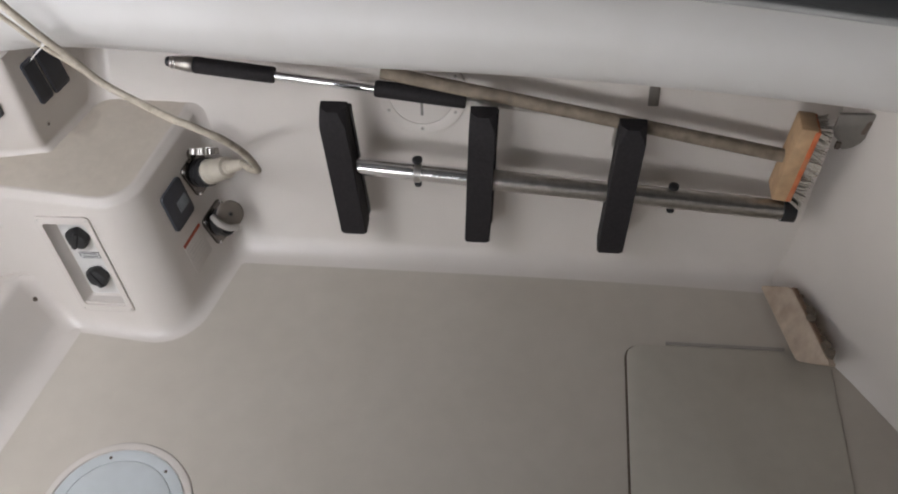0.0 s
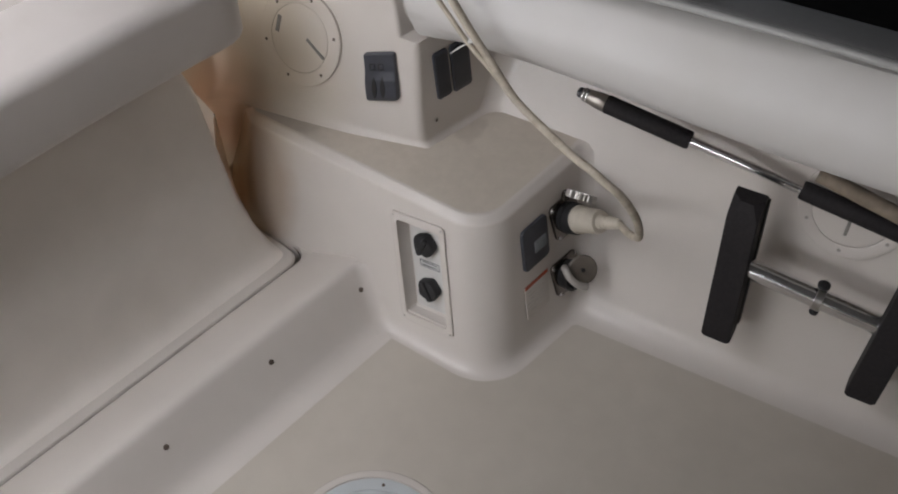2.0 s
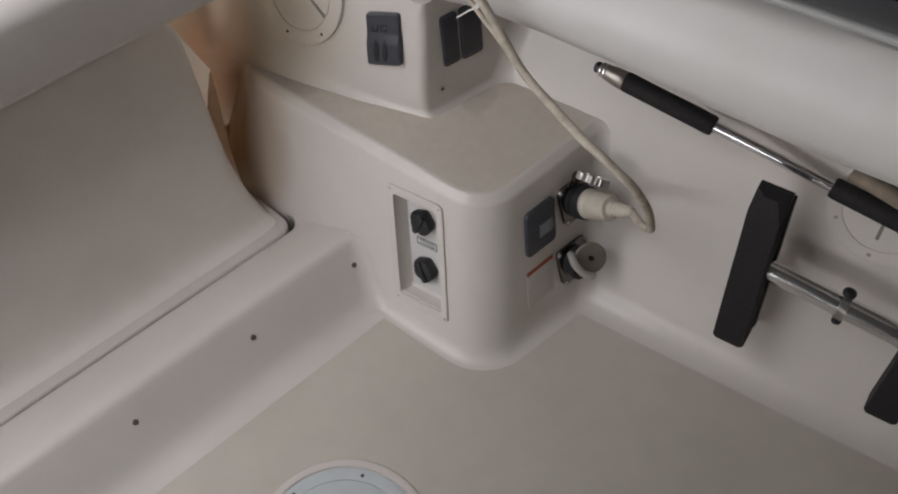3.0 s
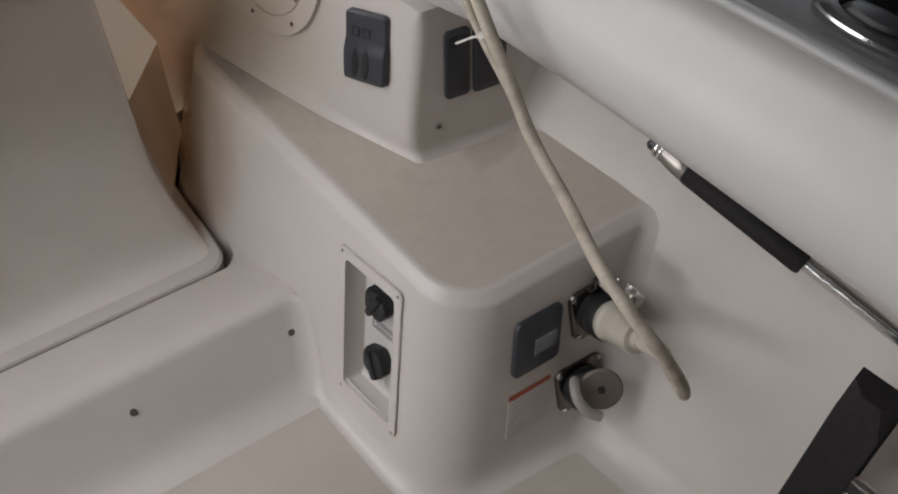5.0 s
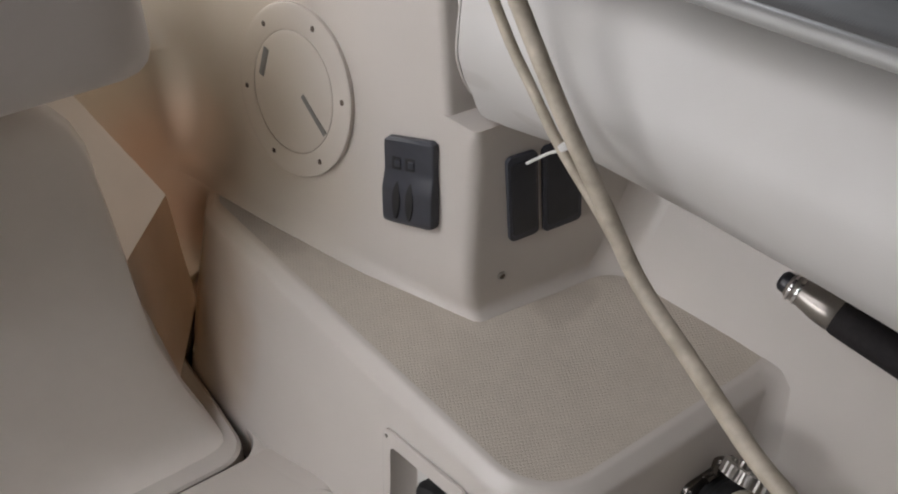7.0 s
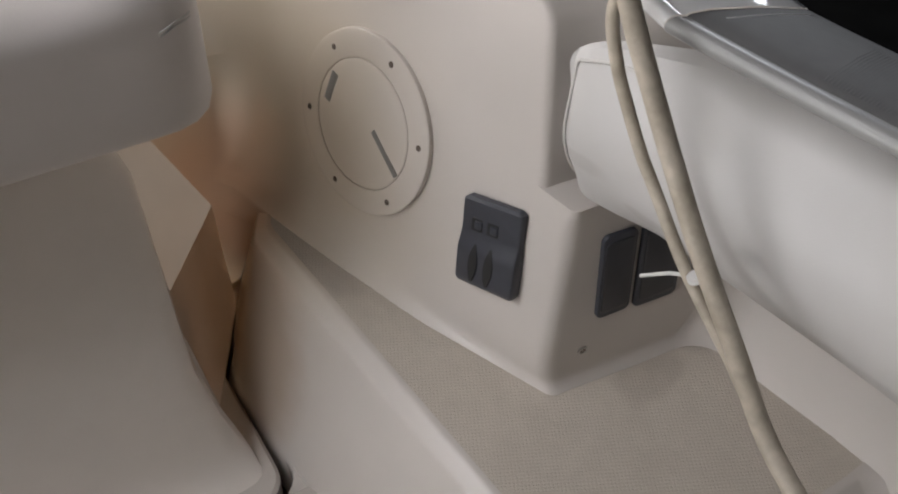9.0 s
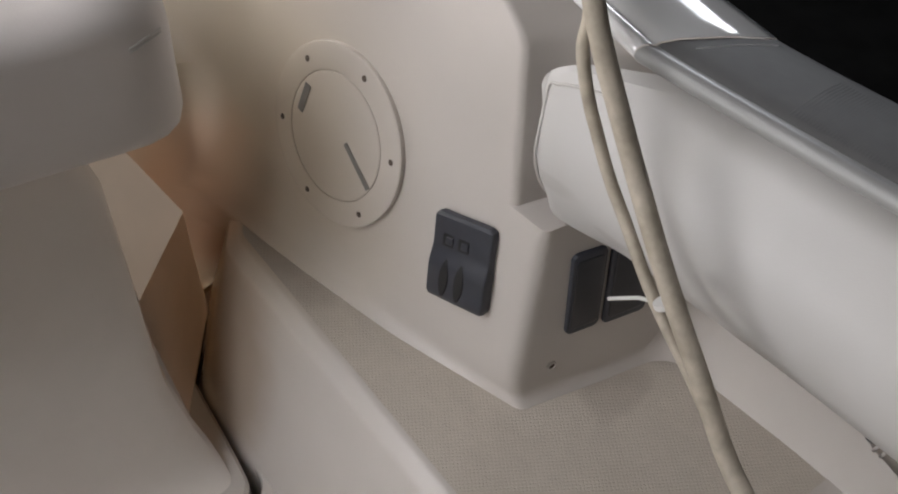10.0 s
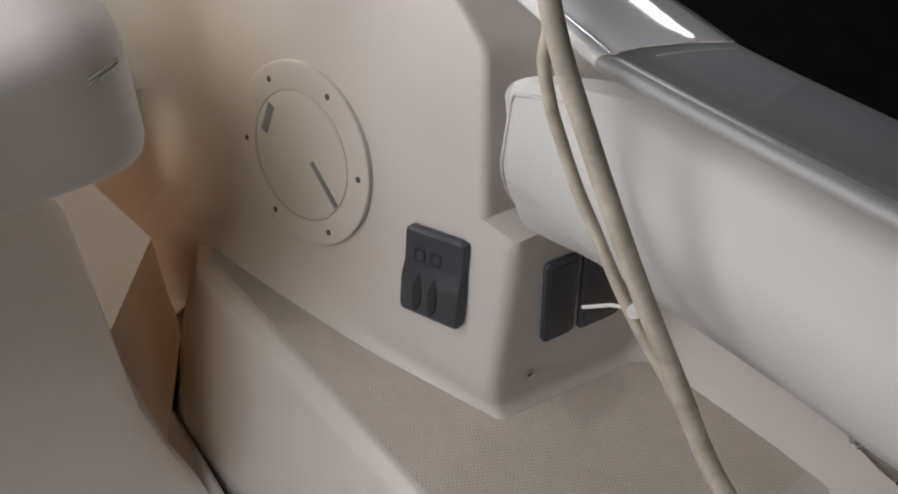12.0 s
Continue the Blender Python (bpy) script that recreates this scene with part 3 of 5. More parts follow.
for z in ZS:
    e = column_edge(z) + foot_cove(z)
    f = column_y(e, z)
    r = 0.017 if z < 0.55 else 0.009
    bend = [(e - r + r * math.sin(radians(a)), f + r - r * math.cos(radians(a)), z) for a in (0, 22, 45, 67, 90)]
    rings.append(return_row(z)[::-1] + [(x, column_y(x, z), z) for x in (-0.95, -0.9, -0.8, -0.76)] + bend + ([(e + 0.028, f + 0.10, z), (e + 0.055, f + 0.19, z), (e + 0.08, 1.38, z), (e + 0.081, 1.39, z)] if z < 0.6 else [(e + 0.012, f + 0.03, z), (e + 0.022, f + 0.052, z), (e + 0.045, f + 0.067, z), (-0.56 if z < 0.75 else e + 0.05, 1.17 if z < 0.75 else f + 0.07, z)]))
for z in (0.3235, 0.317, 0.308, 0.299):
    rings.insert(0, return_row(z)[::-1] + [(x, y, z) for x, y, _ in rings[0][13:]])
rings.insert(0, [end_row(4, 0.5 + i / 24) for i in range(13)] + [(x, y, 0.284) for x, y, _ in rings[0][13:]])
bm = loft(rings, closed=False)
setting("wall_column", bm, thin_laminate, "cream gelcoat upper wall with a notched corner, tan-stained and glow-tinted at its far end", "cockpit wall")

levels = []
for z in (0.3249, 0.33, 0.34, 0.36, 0.40, 0.44, 0.48, 0.52, 0.55):
    e = column_edge(z) + foot_cove(z)
    f = column_y(e, z)
    x = e + 0.05
    for _ in range(20):
        y = hull_y(x, z)
        x = e + 0.028 + 0.3 * (y - f - 0.10)
    levels.append(turned_corner(Vector((x + 0.0006, y - 0.0006)), Vector((-0.3, -1)), Vector((1, 0)), 0.045, z))
setting("column_cove", loft(levels, closed=False), gelcoat, "smooth gelcoat cove between the column and the hull", "cove")

bm = bmesh.new()
ring = [(x, y, 0.3240) for x, y, z in box_outline(0.3225, -0.0195)] + [(-1.05, 1.4, 0.3240)]
bm.faces.new([bm.verts.new(p) for p in ring])
setting("box_top", bm, nonskid, "fine-textured non-skid top of the moulded box", "shelf")

# the forward bulkhead, swept into the hull side by a wide corner
bm = loft([[(0.93 + 0.14 * z, 1.14 + 0.3 * z, z), (0.985 + 0.16 * z, 0.99 + 0.12 * z, z), (1.04 + 0.18 * z, 0.885, z), (1.10 + 0.2 * z, 0.80, z), (1.165 + 0.2 * z, 0.70, z), (1.22 + 0.2 * z, 0.5, z), (1.27 + 0.2 * z, -1.7, z)]
           for z in (0.0, 0.003, 0.008, 0.016, 0.028, 0.045, 0.07, 0.11, 0.15, 0.3, 0.5, 0.8)], closed=False)
for vert in bm.verts:
    foot = max(0.0, 1 - vert.co.z / 0.11) ** 2.2
    vert.co.x += 0.020 - 0.022 * foot
    vert.co.y -= 0.02 * foot
setting("wall_bulkhead", bm, gelcoat, "smooth cream gelcoat bulkhead swept round into the hull side", "bulkhead")

# the far cockpit side, which closes the boat behind the viewer
bm = loft([[(-1.7, -1.6 - 0.3 * z, z), (1.5, -1.6 - 0.3 * z, z)] for z in (0.0, 0.8)], closed=False)
setting("wall_port_side", bm, nonskid, "plain cream gelcoat cockpit side opposite", "hull wall")


# the gunwale
def bow(x):
    return -0.075 * max(0.0, x - 0.05) ** 2


def sweep(x, y):
    """The inner edge of the gunwale sweeps inboard towards the bow, its outer edge hardly at all."""
    k = max(0.0, x - 0.05)
    return -(0.10 * k * k + 0.03 * k) * min(1.0, max(0.15, (1.15 - y) / 0.09))


def skew(x, y):
    """The deck ends on a slant beside the glossy end piece."""
    return x + 0.55 * (min(y, 1.13) - 1.055) * max(0.0, 1 - abs(x + 0.585) / 0.14)


def dip(x):
    """The gunwale falls slightly towards the stern."""
    t = min(1.0, max(0.0, (-0.12 - x) / 0.46))
    return -0.013 * t * t * (3 - 2 * t)


GX = [-0.585 + 0.025 * i for i in range(20)] + [-0.08 + 0.08 * i for i in range(20)]
LIP = [(1.10, 0.780), (1.064, 0.781)] + [(1.0548 + 0.0068 * math.cos(radians(a)), 0.7900 + 0.0068 * math.sin(radians(a))) for a in range(285, 45, -15)] + [(1.0605, 0.7960)]
bm = loft([[(skew(x, y), y + sweep(x, y), z + dip(x)) for y, z in LIP] for x in GX], closed=False)
setting("gunwale_lip", bm, lip_vinyl, "narrow rounded bead along the inner edge of the gunwale", "gunwale edge")
DECK = [(1.0605, 0.7960), (1.063, 0.7975), (1.075, 0.7985), (1.105, 0.796), (1.135, 0.789), (1.15, 0.782), (1.158, 0.770), (1.164, 0.752), (1.46, 0.46), (1.44, 0.0), (1.3, -0.5)]
bm = loft([[(skew(x, y), y + sweep(x, y), z + dip(x)) for y, z in DECK] for x in GX], closed=False)
setting("gunwale_deck", bm, deck_gray, "gray non-skid gunwale deck with a rounded outer edge", "gunwale")
# fine cross ribs of the non-skid deck
bm = bmesh.new()
for i in range(520):
    x = -0.485 + 0.0024 * i
    rib = [[bm.verts.new((x + dx, y + sweep(x, y), z + dz + dip(x))) for y, z in ((1.066, 0.7980), (1.075, 0.7985), (1.105, 0.796), (1.130, 0.7902))] for dx, dz in ((0, -0.0002), (0.0007, 0.00013), (0.0014, -0.0002))]
    for a, b in zip(rib, rib[1:]):
        for k in range(3):
            bm.faces.new((a[k], a[k + 1], b[k + 1], b[k]))
tagged(place("deck_ribs", bm, deck_gray, None), "fine raised cross ribs on the gray gunwale deck", "non-skid ribs", kind="stuff")
# the smooth gelcoat end of the gunwale carries the same section on
END = LIP[4:] + DECK[1:]
bm = loft([[(skew(x, y), y + dy, z + k + dip(x)) for y, z in END] for x, k, dy in ((-0.5853, 0.0012, 0), (-0.59, 0.0022, 0), (-0.60, 0.003, 0.002), (-0.64, 0.008, 0.006), (-0.70, 0.018, 0.012), (-0.8, 0.04, 0.02), (-0.95, 0.09, 0.03), (-1.3, 0.2, 0.03))], closed=False)
setting("gunwale_end", bm, white_gloss, "glossy white gelcoat end of the gunwale", "gunwale")
bm = loft([[(skew(x, y), y, z + dz + dip(x)) for y, z in DECK[2:5]] for x, dz in ((-0.5735, -0.0002), (-0.5722, 0.0006), (-0.5710, -0.0002))], closed=False)
setting("deck_border", bm, white_gloss, "thin pale line that ends the non-skid deck", "trim")


# ---- cushions ----
def hull_bolster():
    t = thing("coaming_bolster", (0.3, 1.1, 0.58), "long white vinyl coaming bolster under the gunwale lip", "bolster")
    sec = [(1.13, 0.566), (1.11, 0.562), (1.088, 0.566), (1.064, 0.583), (1.052, 0.606), (1.048, 0.634), (1.054, 0.664), (1.071, 0.696), (1.094, 0.722), (1.112, 0.737), (1.14, 0.742)]
    cz, half, x0 = 0.656, 0.094, -0.657

    def cut_at(x, rad):
        d = min(rad, max(0.0, x - x0))
        return rad - math.sqrt(rad ** 2 - (rad - d) ** 2)

    def station(x):
        back_off = cut_at(x, 0.022)
        up = max(0.0, 1 - (x - x0) / 0.16)
        f = min(1.0, max(0.0, (x + 0.45) / 0.55))
        sink = lerp(-0.011, 0.022, f * f * (3 - 2 * f))
        out = []
        for y, z in sec:
            k = 1 - cut_at(x, 0.050 if z > cz else 0.022) / half
            flat = lerp(y, min(y, 1.060), 0.85 * up * up * (3 - 2 * up))
            zz = z - 0.020 * up * max(0.0, z - 0.68) / 0.06 - sink * max(0.0, (0.74 - z) / 0.18)
            out.append((x - 0.020 * up * (z - 0.60) / 0.14, flat + bow(x) + (back_off * 0.5 if y < 1.12 else 0), cz + (zz - cz) * k))
        return out
    xs = [x0 + d for d in (0, 0.001, 0.003, 0.006, 0.010, 0.015, 0.021, 0.028, 0.036, 0.044, 0.052, 0.07, 0.095)] + [-0.53] + [-0.5 + 0.1 * i for i in range(19)]
    part("cushion", loft([station(x) for x in xs]), vinyl, t)
    pipe = [station(x0 + 0.005)[i] for i in range(3, 8)] + [station(x0 + d)[8] for d in (0.008, 0.016, 0.028, 0.045, 0.065)]
    part("piping", tube(smooth_path([(x, y - 0.001, z) for x, y, z in pipe], 4), 0.0012, 8), vinyl_edge, t, "thin vinyl piping round the end")
    return t


hull_bolster()


def seat_bolster():
    t = thing("transom_bolster", tr(-0.15, 0.6, 0.60), "thick white vinyl bolster cushion on top of the transom seat", "bolster")
    sec = []
    u0, u1, z0, z1, r = -0.0395, -0.246, 0.603, 0.748, 0.028
    for cu, cz, a0 in ((u0 - r, z0 + r, -90), (u0 - r, z1 - r, 0), (u1 + r, z1 - r, 90), (u1 + r, z0 + r, 180)):
        for i in range(6):
            a = radians(a0 + 18 * i)
            sec.append((cu + r * math.cos(a), cz + r * math.sin(a)))
    cu, cz = (u0 + u1) / 2, (z0 + z1) / 2
    st = [(-0.020, 0.62), (-0.017, 0.80), (-0.010, 0.90), (0.002, 0.965), (0.018, 0.995), (0.044, 1.0), (0.065, 1.0), (0.085, 1.0), (0.105, 1.0), (0.13, 1.0), (0.16, 1.0), (0.2, 1.0), (0.3, 1.0), (0.45, 1.0), (0.6, 1.0), (0.8, 1.0), (1.4, 1.0), (2.1, 1.0)]
    sag = lambda v: 0.004 * math.sin(v * 7.0)
    puff = lambda v: 0.007 * math.exp(-((v - 0.022) / 0.026) ** 2) - 0.005 * math.exp(-((v - 0.10) / 0.04) ** 2)
    swell = lambda v, z: puff(v) * max(0.0, (z - cz) / (z1 - cz))
    part("cushion", loft([[tr(cu + (u - cu) * k, v, cz + (z - cz) * k + sag(v) * k + swell(v, z)) for u, z in sec] for v, k in st]), warm_vinyl, t)
    seam = [tr(u0 - 0.004, 0.016, z1 - 0.03), tr(u0 - 0.02, 0.010, z1 - 0.008), tr(u0 - 0.06, 0.007, z1 - 0.003), tr(u0 - 0.12, 0.006, z1 - 0.003)]
    part("seam", tube(smooth_path(seam, 5), 0.0013, 6), vinyl_edge, t, "stitched corner seam")
    for dz in (0.0, -0.0035):
        stitch = [tr(-0.0392, 0.020, 0.7130 + dz), tr(-0.0398, 0.014, 0.7148 + dz), tr(-0.0415, 0.008, 0.7166 + dz), tr(-0.0448, -0.002, 0.7175 + dz), tr(-0.0475, -0.007, 0.7180 + dz)]
        part("seam", tube(smooth_path(stitch, 5), 0.0008, 6), vinyl_edge, t, "double stitch line")
    return t


seat_bolster()


# ---- transom seat ----
def transom_seat():
    t = thing("transom_bench", tr(-0.1, 0.6, 0.06), "fold-out transom seat with a leaning gray-beige gelcoat panel, closed", "seat")
    # lid that lies in the seam
    edge = []
    for i in range(7):
        a = radians(90 * i / 6)
        edge.append((-0.0315 + 0.036 * math.sin(a), 0.0325 - 0.036 * math.cos(a)))
    outline = [(-0.324, -0.066), (-0.2135, -0.0005), (-0.10, -0.003)] + edge + [(0.0045, 2.1), (-0.5, 2.1), (-0.5, -0.072)]
    drop = lambda u: 0.07 * min(0, u + 0.1)
    top = [tr(u - 0.003, v + 0.004, 0.072 + drop(u)) for u, v in outline]
    rim = [tr(u, v, 0.068 + drop(u)) for u, v in outline]
    low = [tr(u, v, 0.025) for u, v in outline]
    part("lid", loft([low, rim, top]), gelcoat, t, "gelcoat lid flange in a dark seam")
    prof = [(-0.022, 0.0715), (-0.040, 0.0755), (-0.052, 0.082), (-0.062, 0.094), (-0.070, 0.112), (-0.079, 0.14), (-0.0975, 0.22), (-0.1065, 0.257), (-0.1105, 0.264), (-0.133, 0.36), (-0.160, 0.47), (-0.167, 0.50), (-0.172, 0.515), (-0.179, 0.5255), (-0.189, 0.532), (-0.203, 0.5345)]
    low_end = lambda v, z: v + (0.036 * max(0.0, (z - 0.47) / 0.064) ** 2 - 0.034 * max(0.0, 1 - (z - 0.072) / 0.12)) * max(0.0, 1 - (v - 0.048) / 0.08)
    ring = lambda v, du: [tr(u - du, low_end(v, z), z) for u, z in prof] + [tr(-0.250, low_end(v, 0.5345), 0.532), tr(-0.215, v, 0.45), tr(-0.12, v, 0.16), tr(-0.10, v, 0.066)]
    part("panel", loft([ring(0.047, 0.020), ring(0.050, 0.010), ring(0.057, 0.004), ring(0.070, 0.001), ring(0.10, 0.0), ring(0.13, 0.0), ring(0.3, 0), ring(0.8, 0), ring(2.1, 0)]), seat_gel, t, "leaning matte seat front")
    # the set-back base that carries the bolster, in the shade under it
    core = lambda v, d: [tr(u, v, z) for u, z in ((-0.222 - d, 0.46), (-0.222 - d, 0.607), (-0.232 - d, 0.612), (-0.254, 0.612), (-0.254, 0.673), (-0.300, 0.673), (-0.300, 0.46))]
    part("bolster_base", loft([core(0.085, 0.020), core(0.088, 0.009), core(0.096, 0.002), core(0.108, 0.0), core(0.6, 0.0), core(2.1, 0.0)]), seat_gel, t, "base under the bolster, shade put into its brown colour")
    # end side of the seat, from the panel back to the slot
    inset = Vector((-0.004, -0.004, -0.012))
    rows_ = [[end_row(k, t_) for k in range(5)] for t_ in (0, 0.1, 0.2, 0.3, 0.4, 0.5)]
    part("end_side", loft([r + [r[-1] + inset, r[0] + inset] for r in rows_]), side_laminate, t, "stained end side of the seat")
    # Dark backing, added to stop light leaking through the slot.
    part("slot_dark", loft([[SLOT + Vector((dx, dy, dz)) for dz in (-0.05, -0.012)] for dx, dy in ((0.06, -0.04), (0.0, 0.004), (-0.004, 0.012), (0.03, 0.03))], closed=False), seal_and_gap_shade, t, "added dark backing that keeps light out of the slot")
    # Dark strip that puts the shade of the seam wall into colour.
    edge = [(-0.46, -0.079), (-0.326, -0.079), (-0.2135, -0.0148), (-0.10, -0.016), (-0.032, -0.0172)] + [(-0.031 + 0.0425 * math.sin(radians(15 * i)), 0.0252 - 0.0425 * math.cos(radians(15 * i))) for i in range(1, 7)] + [(0.0108, 0.4), (0.0108, 2.1)]
    strip = [[tr(u, v, z) for u, v in edge] for z in (0.021, 0.062)]
    part("slot_dark", loft(strip, closed=False), seal_and_gap_shade, t, "dark strip for the shade along the wall of the seam")
    return t


transom_seat()


# ---- small fittings ----
def screw(at, m, r=0.0042, mat=None, parent=None):
    bm = lathe([(r, -0.001), (r, 0.0006), (r * 0.8, 0.0016), (r * 0.3, 0.0018), (r * 0.25, 0.0010)], 10)
    return part("screw", moved(bm, m @ Matrix.Translation(at)), mat or dull_steel, parent)


def deck_plate(centre, u, v, n, r, label, turn=0.0, mat=None, rim=None, heads=None, proud=0.0055, ring=0.86, lid=0.74):
    """Round inspection plate: flange, screw-in lid with finger slots, six screws."""
    m = basis(centre, u, v, n)
    mat = mat or white_plastic
    t = thing("deck_plate", centre, label, "inspection plate", "round inspection plates")
    if rim:
        part("rim", moved(lathe([(rim, -0.002), (rim - 0.004, 0.004), (r + 0.010, 0.006), (r + 0.003, 0.005), (r + 0.001, 0.001)], 56), m), gelcoat, t, "raised moulded rim")
    q = r * lid
    part("flange", moved(lathe([(r, -0.001), (r, proud - 0.002), (r - 0.0006, proud - 0.0008), (r - 0.002, proud - 0.0003), (r - 0.006, proud), (q + 0.003, proud), (q + 0.0012, proud - 0.0006), (q + 0.0008, proud - 0.003)], 72), m), mat, t)
    part("lid", moved(lathe([(q, 0.0), (q, proud - 0.0008), (q - 0.001, proud - 0.0001), (q - 0.004, proud + 0.0003), (q * 0.6, proud + 0.001), (0.004, proud + 0.001)], 72), m), mat, t)
    for k in range(6):
        a = radians(60 * k + turn)
        screw((r * ring * math.cos(a), r * ring * math.sin(a), proud - 0.0006), m, 0.0036, heads or seal_and_gap_shade, t)
    return t, m


def finger_slot(t, m, a, b, w, z=0.0062):
    a, b = Vector((*a, z)), Vector((*b, z))
    d = (b - a)
    # A proud gray bar; the slot's shade is put into its colour.
    bm = block(d.length, w, 0.0022, 0.0007)
    rot = Matrix.Translation((a + b) / 2) @ Matrix.Rotation(math.atan2(d.y, d.x), 4, "Z")
    part("finger_slot", moved(bm, m @ rot), slot_shade, t, "gray bar standing in for the shaded finger slot")


cn = Vector((0, -1, 0.14)).normalized()
plate, pm = deck_plate((-0.9025, 1.0468, 0.4925), (0.914, 0, 0), (0.137, 0.145, 1.025), cn * 0.7, 0.1055, "cream round inspection plate with finger slots on the column wall", 15, gelcoat, None, None, 0.008, 0.86, 0.70)
plate_pts = lambda X, Z: ((X + 0.9025 - 0.137 * (Z - 0.4925) / 1.025) / 0.914, (Z - 0.4925) / 1.025)
finger_slot(plate, pm, plate_pts(-0.884, 0.498), plate_pts(-0.844, 0.466), 0.007, 0.0086)
finger_slot(plate, pm, plate_pts(-0.947, 0.531), plate_pts(-0.957, 0.494), 0.010, 0.0086)

wy = hull_y(0.175, 0.40)
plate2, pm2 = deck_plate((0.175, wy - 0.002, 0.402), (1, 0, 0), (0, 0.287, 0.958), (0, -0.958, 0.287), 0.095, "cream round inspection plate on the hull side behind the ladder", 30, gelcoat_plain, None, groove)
finger_slot(plate2, pm2, (0.0, -0.01), (0.0, -0.05), 0.006)

plate3, pm3 = deck_plate((-0.362, 0.389, 0.0), (1, 0, 0), (0, 1, 0), (0, 0, 1), 0.135, "pale blue-white round deck plate in the cockpit floor", -10, cool_plastic, 0.155, None, 0.0055, 0.90, 0.82)
# Gray tubes draw the shade along the recess edges.
for cx, cy, a0, a1, w in ((-0.076, 0.002, 60, 230, 0.0024), (-0.050, 0.016, 40, 140, 0.0013), (-0.042, 0.010, -50, 50, 0.0018)):
    loop = [(cx + 0.017 * math.cos(a), cy + 0.013 * math.sin(a), 0.0062) for a in [radians(lerp(a0, a1, i / 8)) for i in range(9)]]
    part("recess_shade", moved(tube(smooth_path(loop, 3), w, 6, lambda s: 0.35 + 0.65 * math.sin(math.pi * s)), pm3), slot_shade, plate3, "gray line for the shaded edge of the finger recess")


def switch_panel():
    o = (-0.7109, 1.0425, 0.470)
    u, v = Vector((0.0692, 0.0047, 0.0219)), Vector((-0.0097, 0.0122, 0.1023))
    m = basis(o, u.normalized(), v.normalized(), (0.03, -0.98, 0.12))
    w, h = u.length, v.length
    t = thing("rocker_switch_panel", o, "slate-gray plastic panel with two breakers and two rockers", "switch panel")

    def thick(k):
        """The lower half swells out round the rockers; k runs from the bottom, 0, to the top, 1."""
        s = min(1.0, max(0.0, (0.66 - k) / 0.26))
        return 0.007 + 0.005 * s * s * (3 - 2 * s) - 0.004 * max(0.0, 1 - k / 0.12) ** 2

    rows_ = []
    for i in range(33):
        k = i / 32
        y, d = (k - 0.5) * h, thick(k)
        c = 0.006
        e = min(k * h, (1 - k) * h)
        half = w / 2 - (c - math.sqrt(max(0.0, c * c - (c - e) ** 2)) if e < c else 0)
        over = half + 0.3 * max(0.0, thick(k) - 0.007)
        d = d - (0.002 if i in (0, 32) else 0)
        rows_.append([(-half, y, -0.001), (-half, y, d - 0.003), (-half + 0.001, y, d - 0.001), (-half + 0.003, y, d), (over - 0.003, y, d), (over - 0.001, y, d - 0.001), (over, y, d - 0.003), (over, y, -0.001)])
    part("plate", moved(loft(rows_), m), slate_plastic, t)
    for sx in (-0.22, 0.05):
        c = Matrix.Translation((sx * w, h * 0.22, 0.007))
        ring = part("breaker", moved(slab(rounded(0.0135, 0.0145, 0.001, 2), -0.001, 0.0006, 0.0003), m @ c), black_plastic, t)
        part("button", moved(slab(rounded(0.0085, 0.0085, 0.001, 2), 0.0, 0.0022, 0.0006), m @ c @ Matrix.Translation((0.0022, 0.0005, 0))), slate_plastic, ring)
    for sx in (-0.18, 0.09):
        span = [(-0.40 + 0.42 * i / 10) for i in range(11)]
        belly = lambda q: math.sin(math.pi * q) ** 0.6
        ridge = []
        for i, y in enumerate(span):
            q = min(0.98, max(0.02, i / 10))
            b, z = 0.0068 * belly(q), thick(y + 0.5)
            lift = 0.0016 + 0.003 * (0.5 - q)
            ridge.append([(sx * w - b, y * h, z - 0.001), (sx * w - b * 0.8, y * h, z + lift * 0.7), (sx * w + b * 0.8, y * h, z + lift * 0.7), (sx * w + b, y * h, z - 0.001)])
        part("rocker", moved(loft(ridge), m), black_plastic, t, "dark oval rocker")
    return t


switch_panel()


def column_side(y, z):
    e = column_edge(z)
    f = column_y(e, z)
    return e + 0.055 * (y - f - 0.014) / 0.176


def side_plate(y0, y1, z0, z1, label):
    o = Vector((column_side((y0 + y1) / 2, (z0 + z1) / 2), (y0 + y1) / 2, (z0 + z1) / 2))
    u = Vector((0.055, 0.176, 0)).normalized()
    v = Vector((-0.1, 0.0, 1)).normalized()
    m = basis(o, u, v)
    t = thing("rocker_switch_panel", o, label, "switch panel")
    part("plate", moved(slab(rounded((y1 - y0) * 1.05, z1 - z0, 0.007), -0.001, 0.0045, 0.0015), m), slate_plastic, t)
    part("cover", moved(slab(rounded((y1 - y0) * 0.86, (z1 - z0) * 0.86, 0.005), 0.004, 0.0056, 0.0008), m), dark_cover, t, "dark glossy cover")
    return t


side_plate(1.087, 1.122, 0.417, 0.522, "dark slate switch plate on the column's shaded side")
side_plate(1.127, 1.174, 0.414, 0.522, "dark slate switch plate tucked under the bolster")
m = basis((column_side(1.078, 0.374), 1.078, 0.374), Vector((0.055, 0.176, 0)).normalized(), (0, 0, 1))
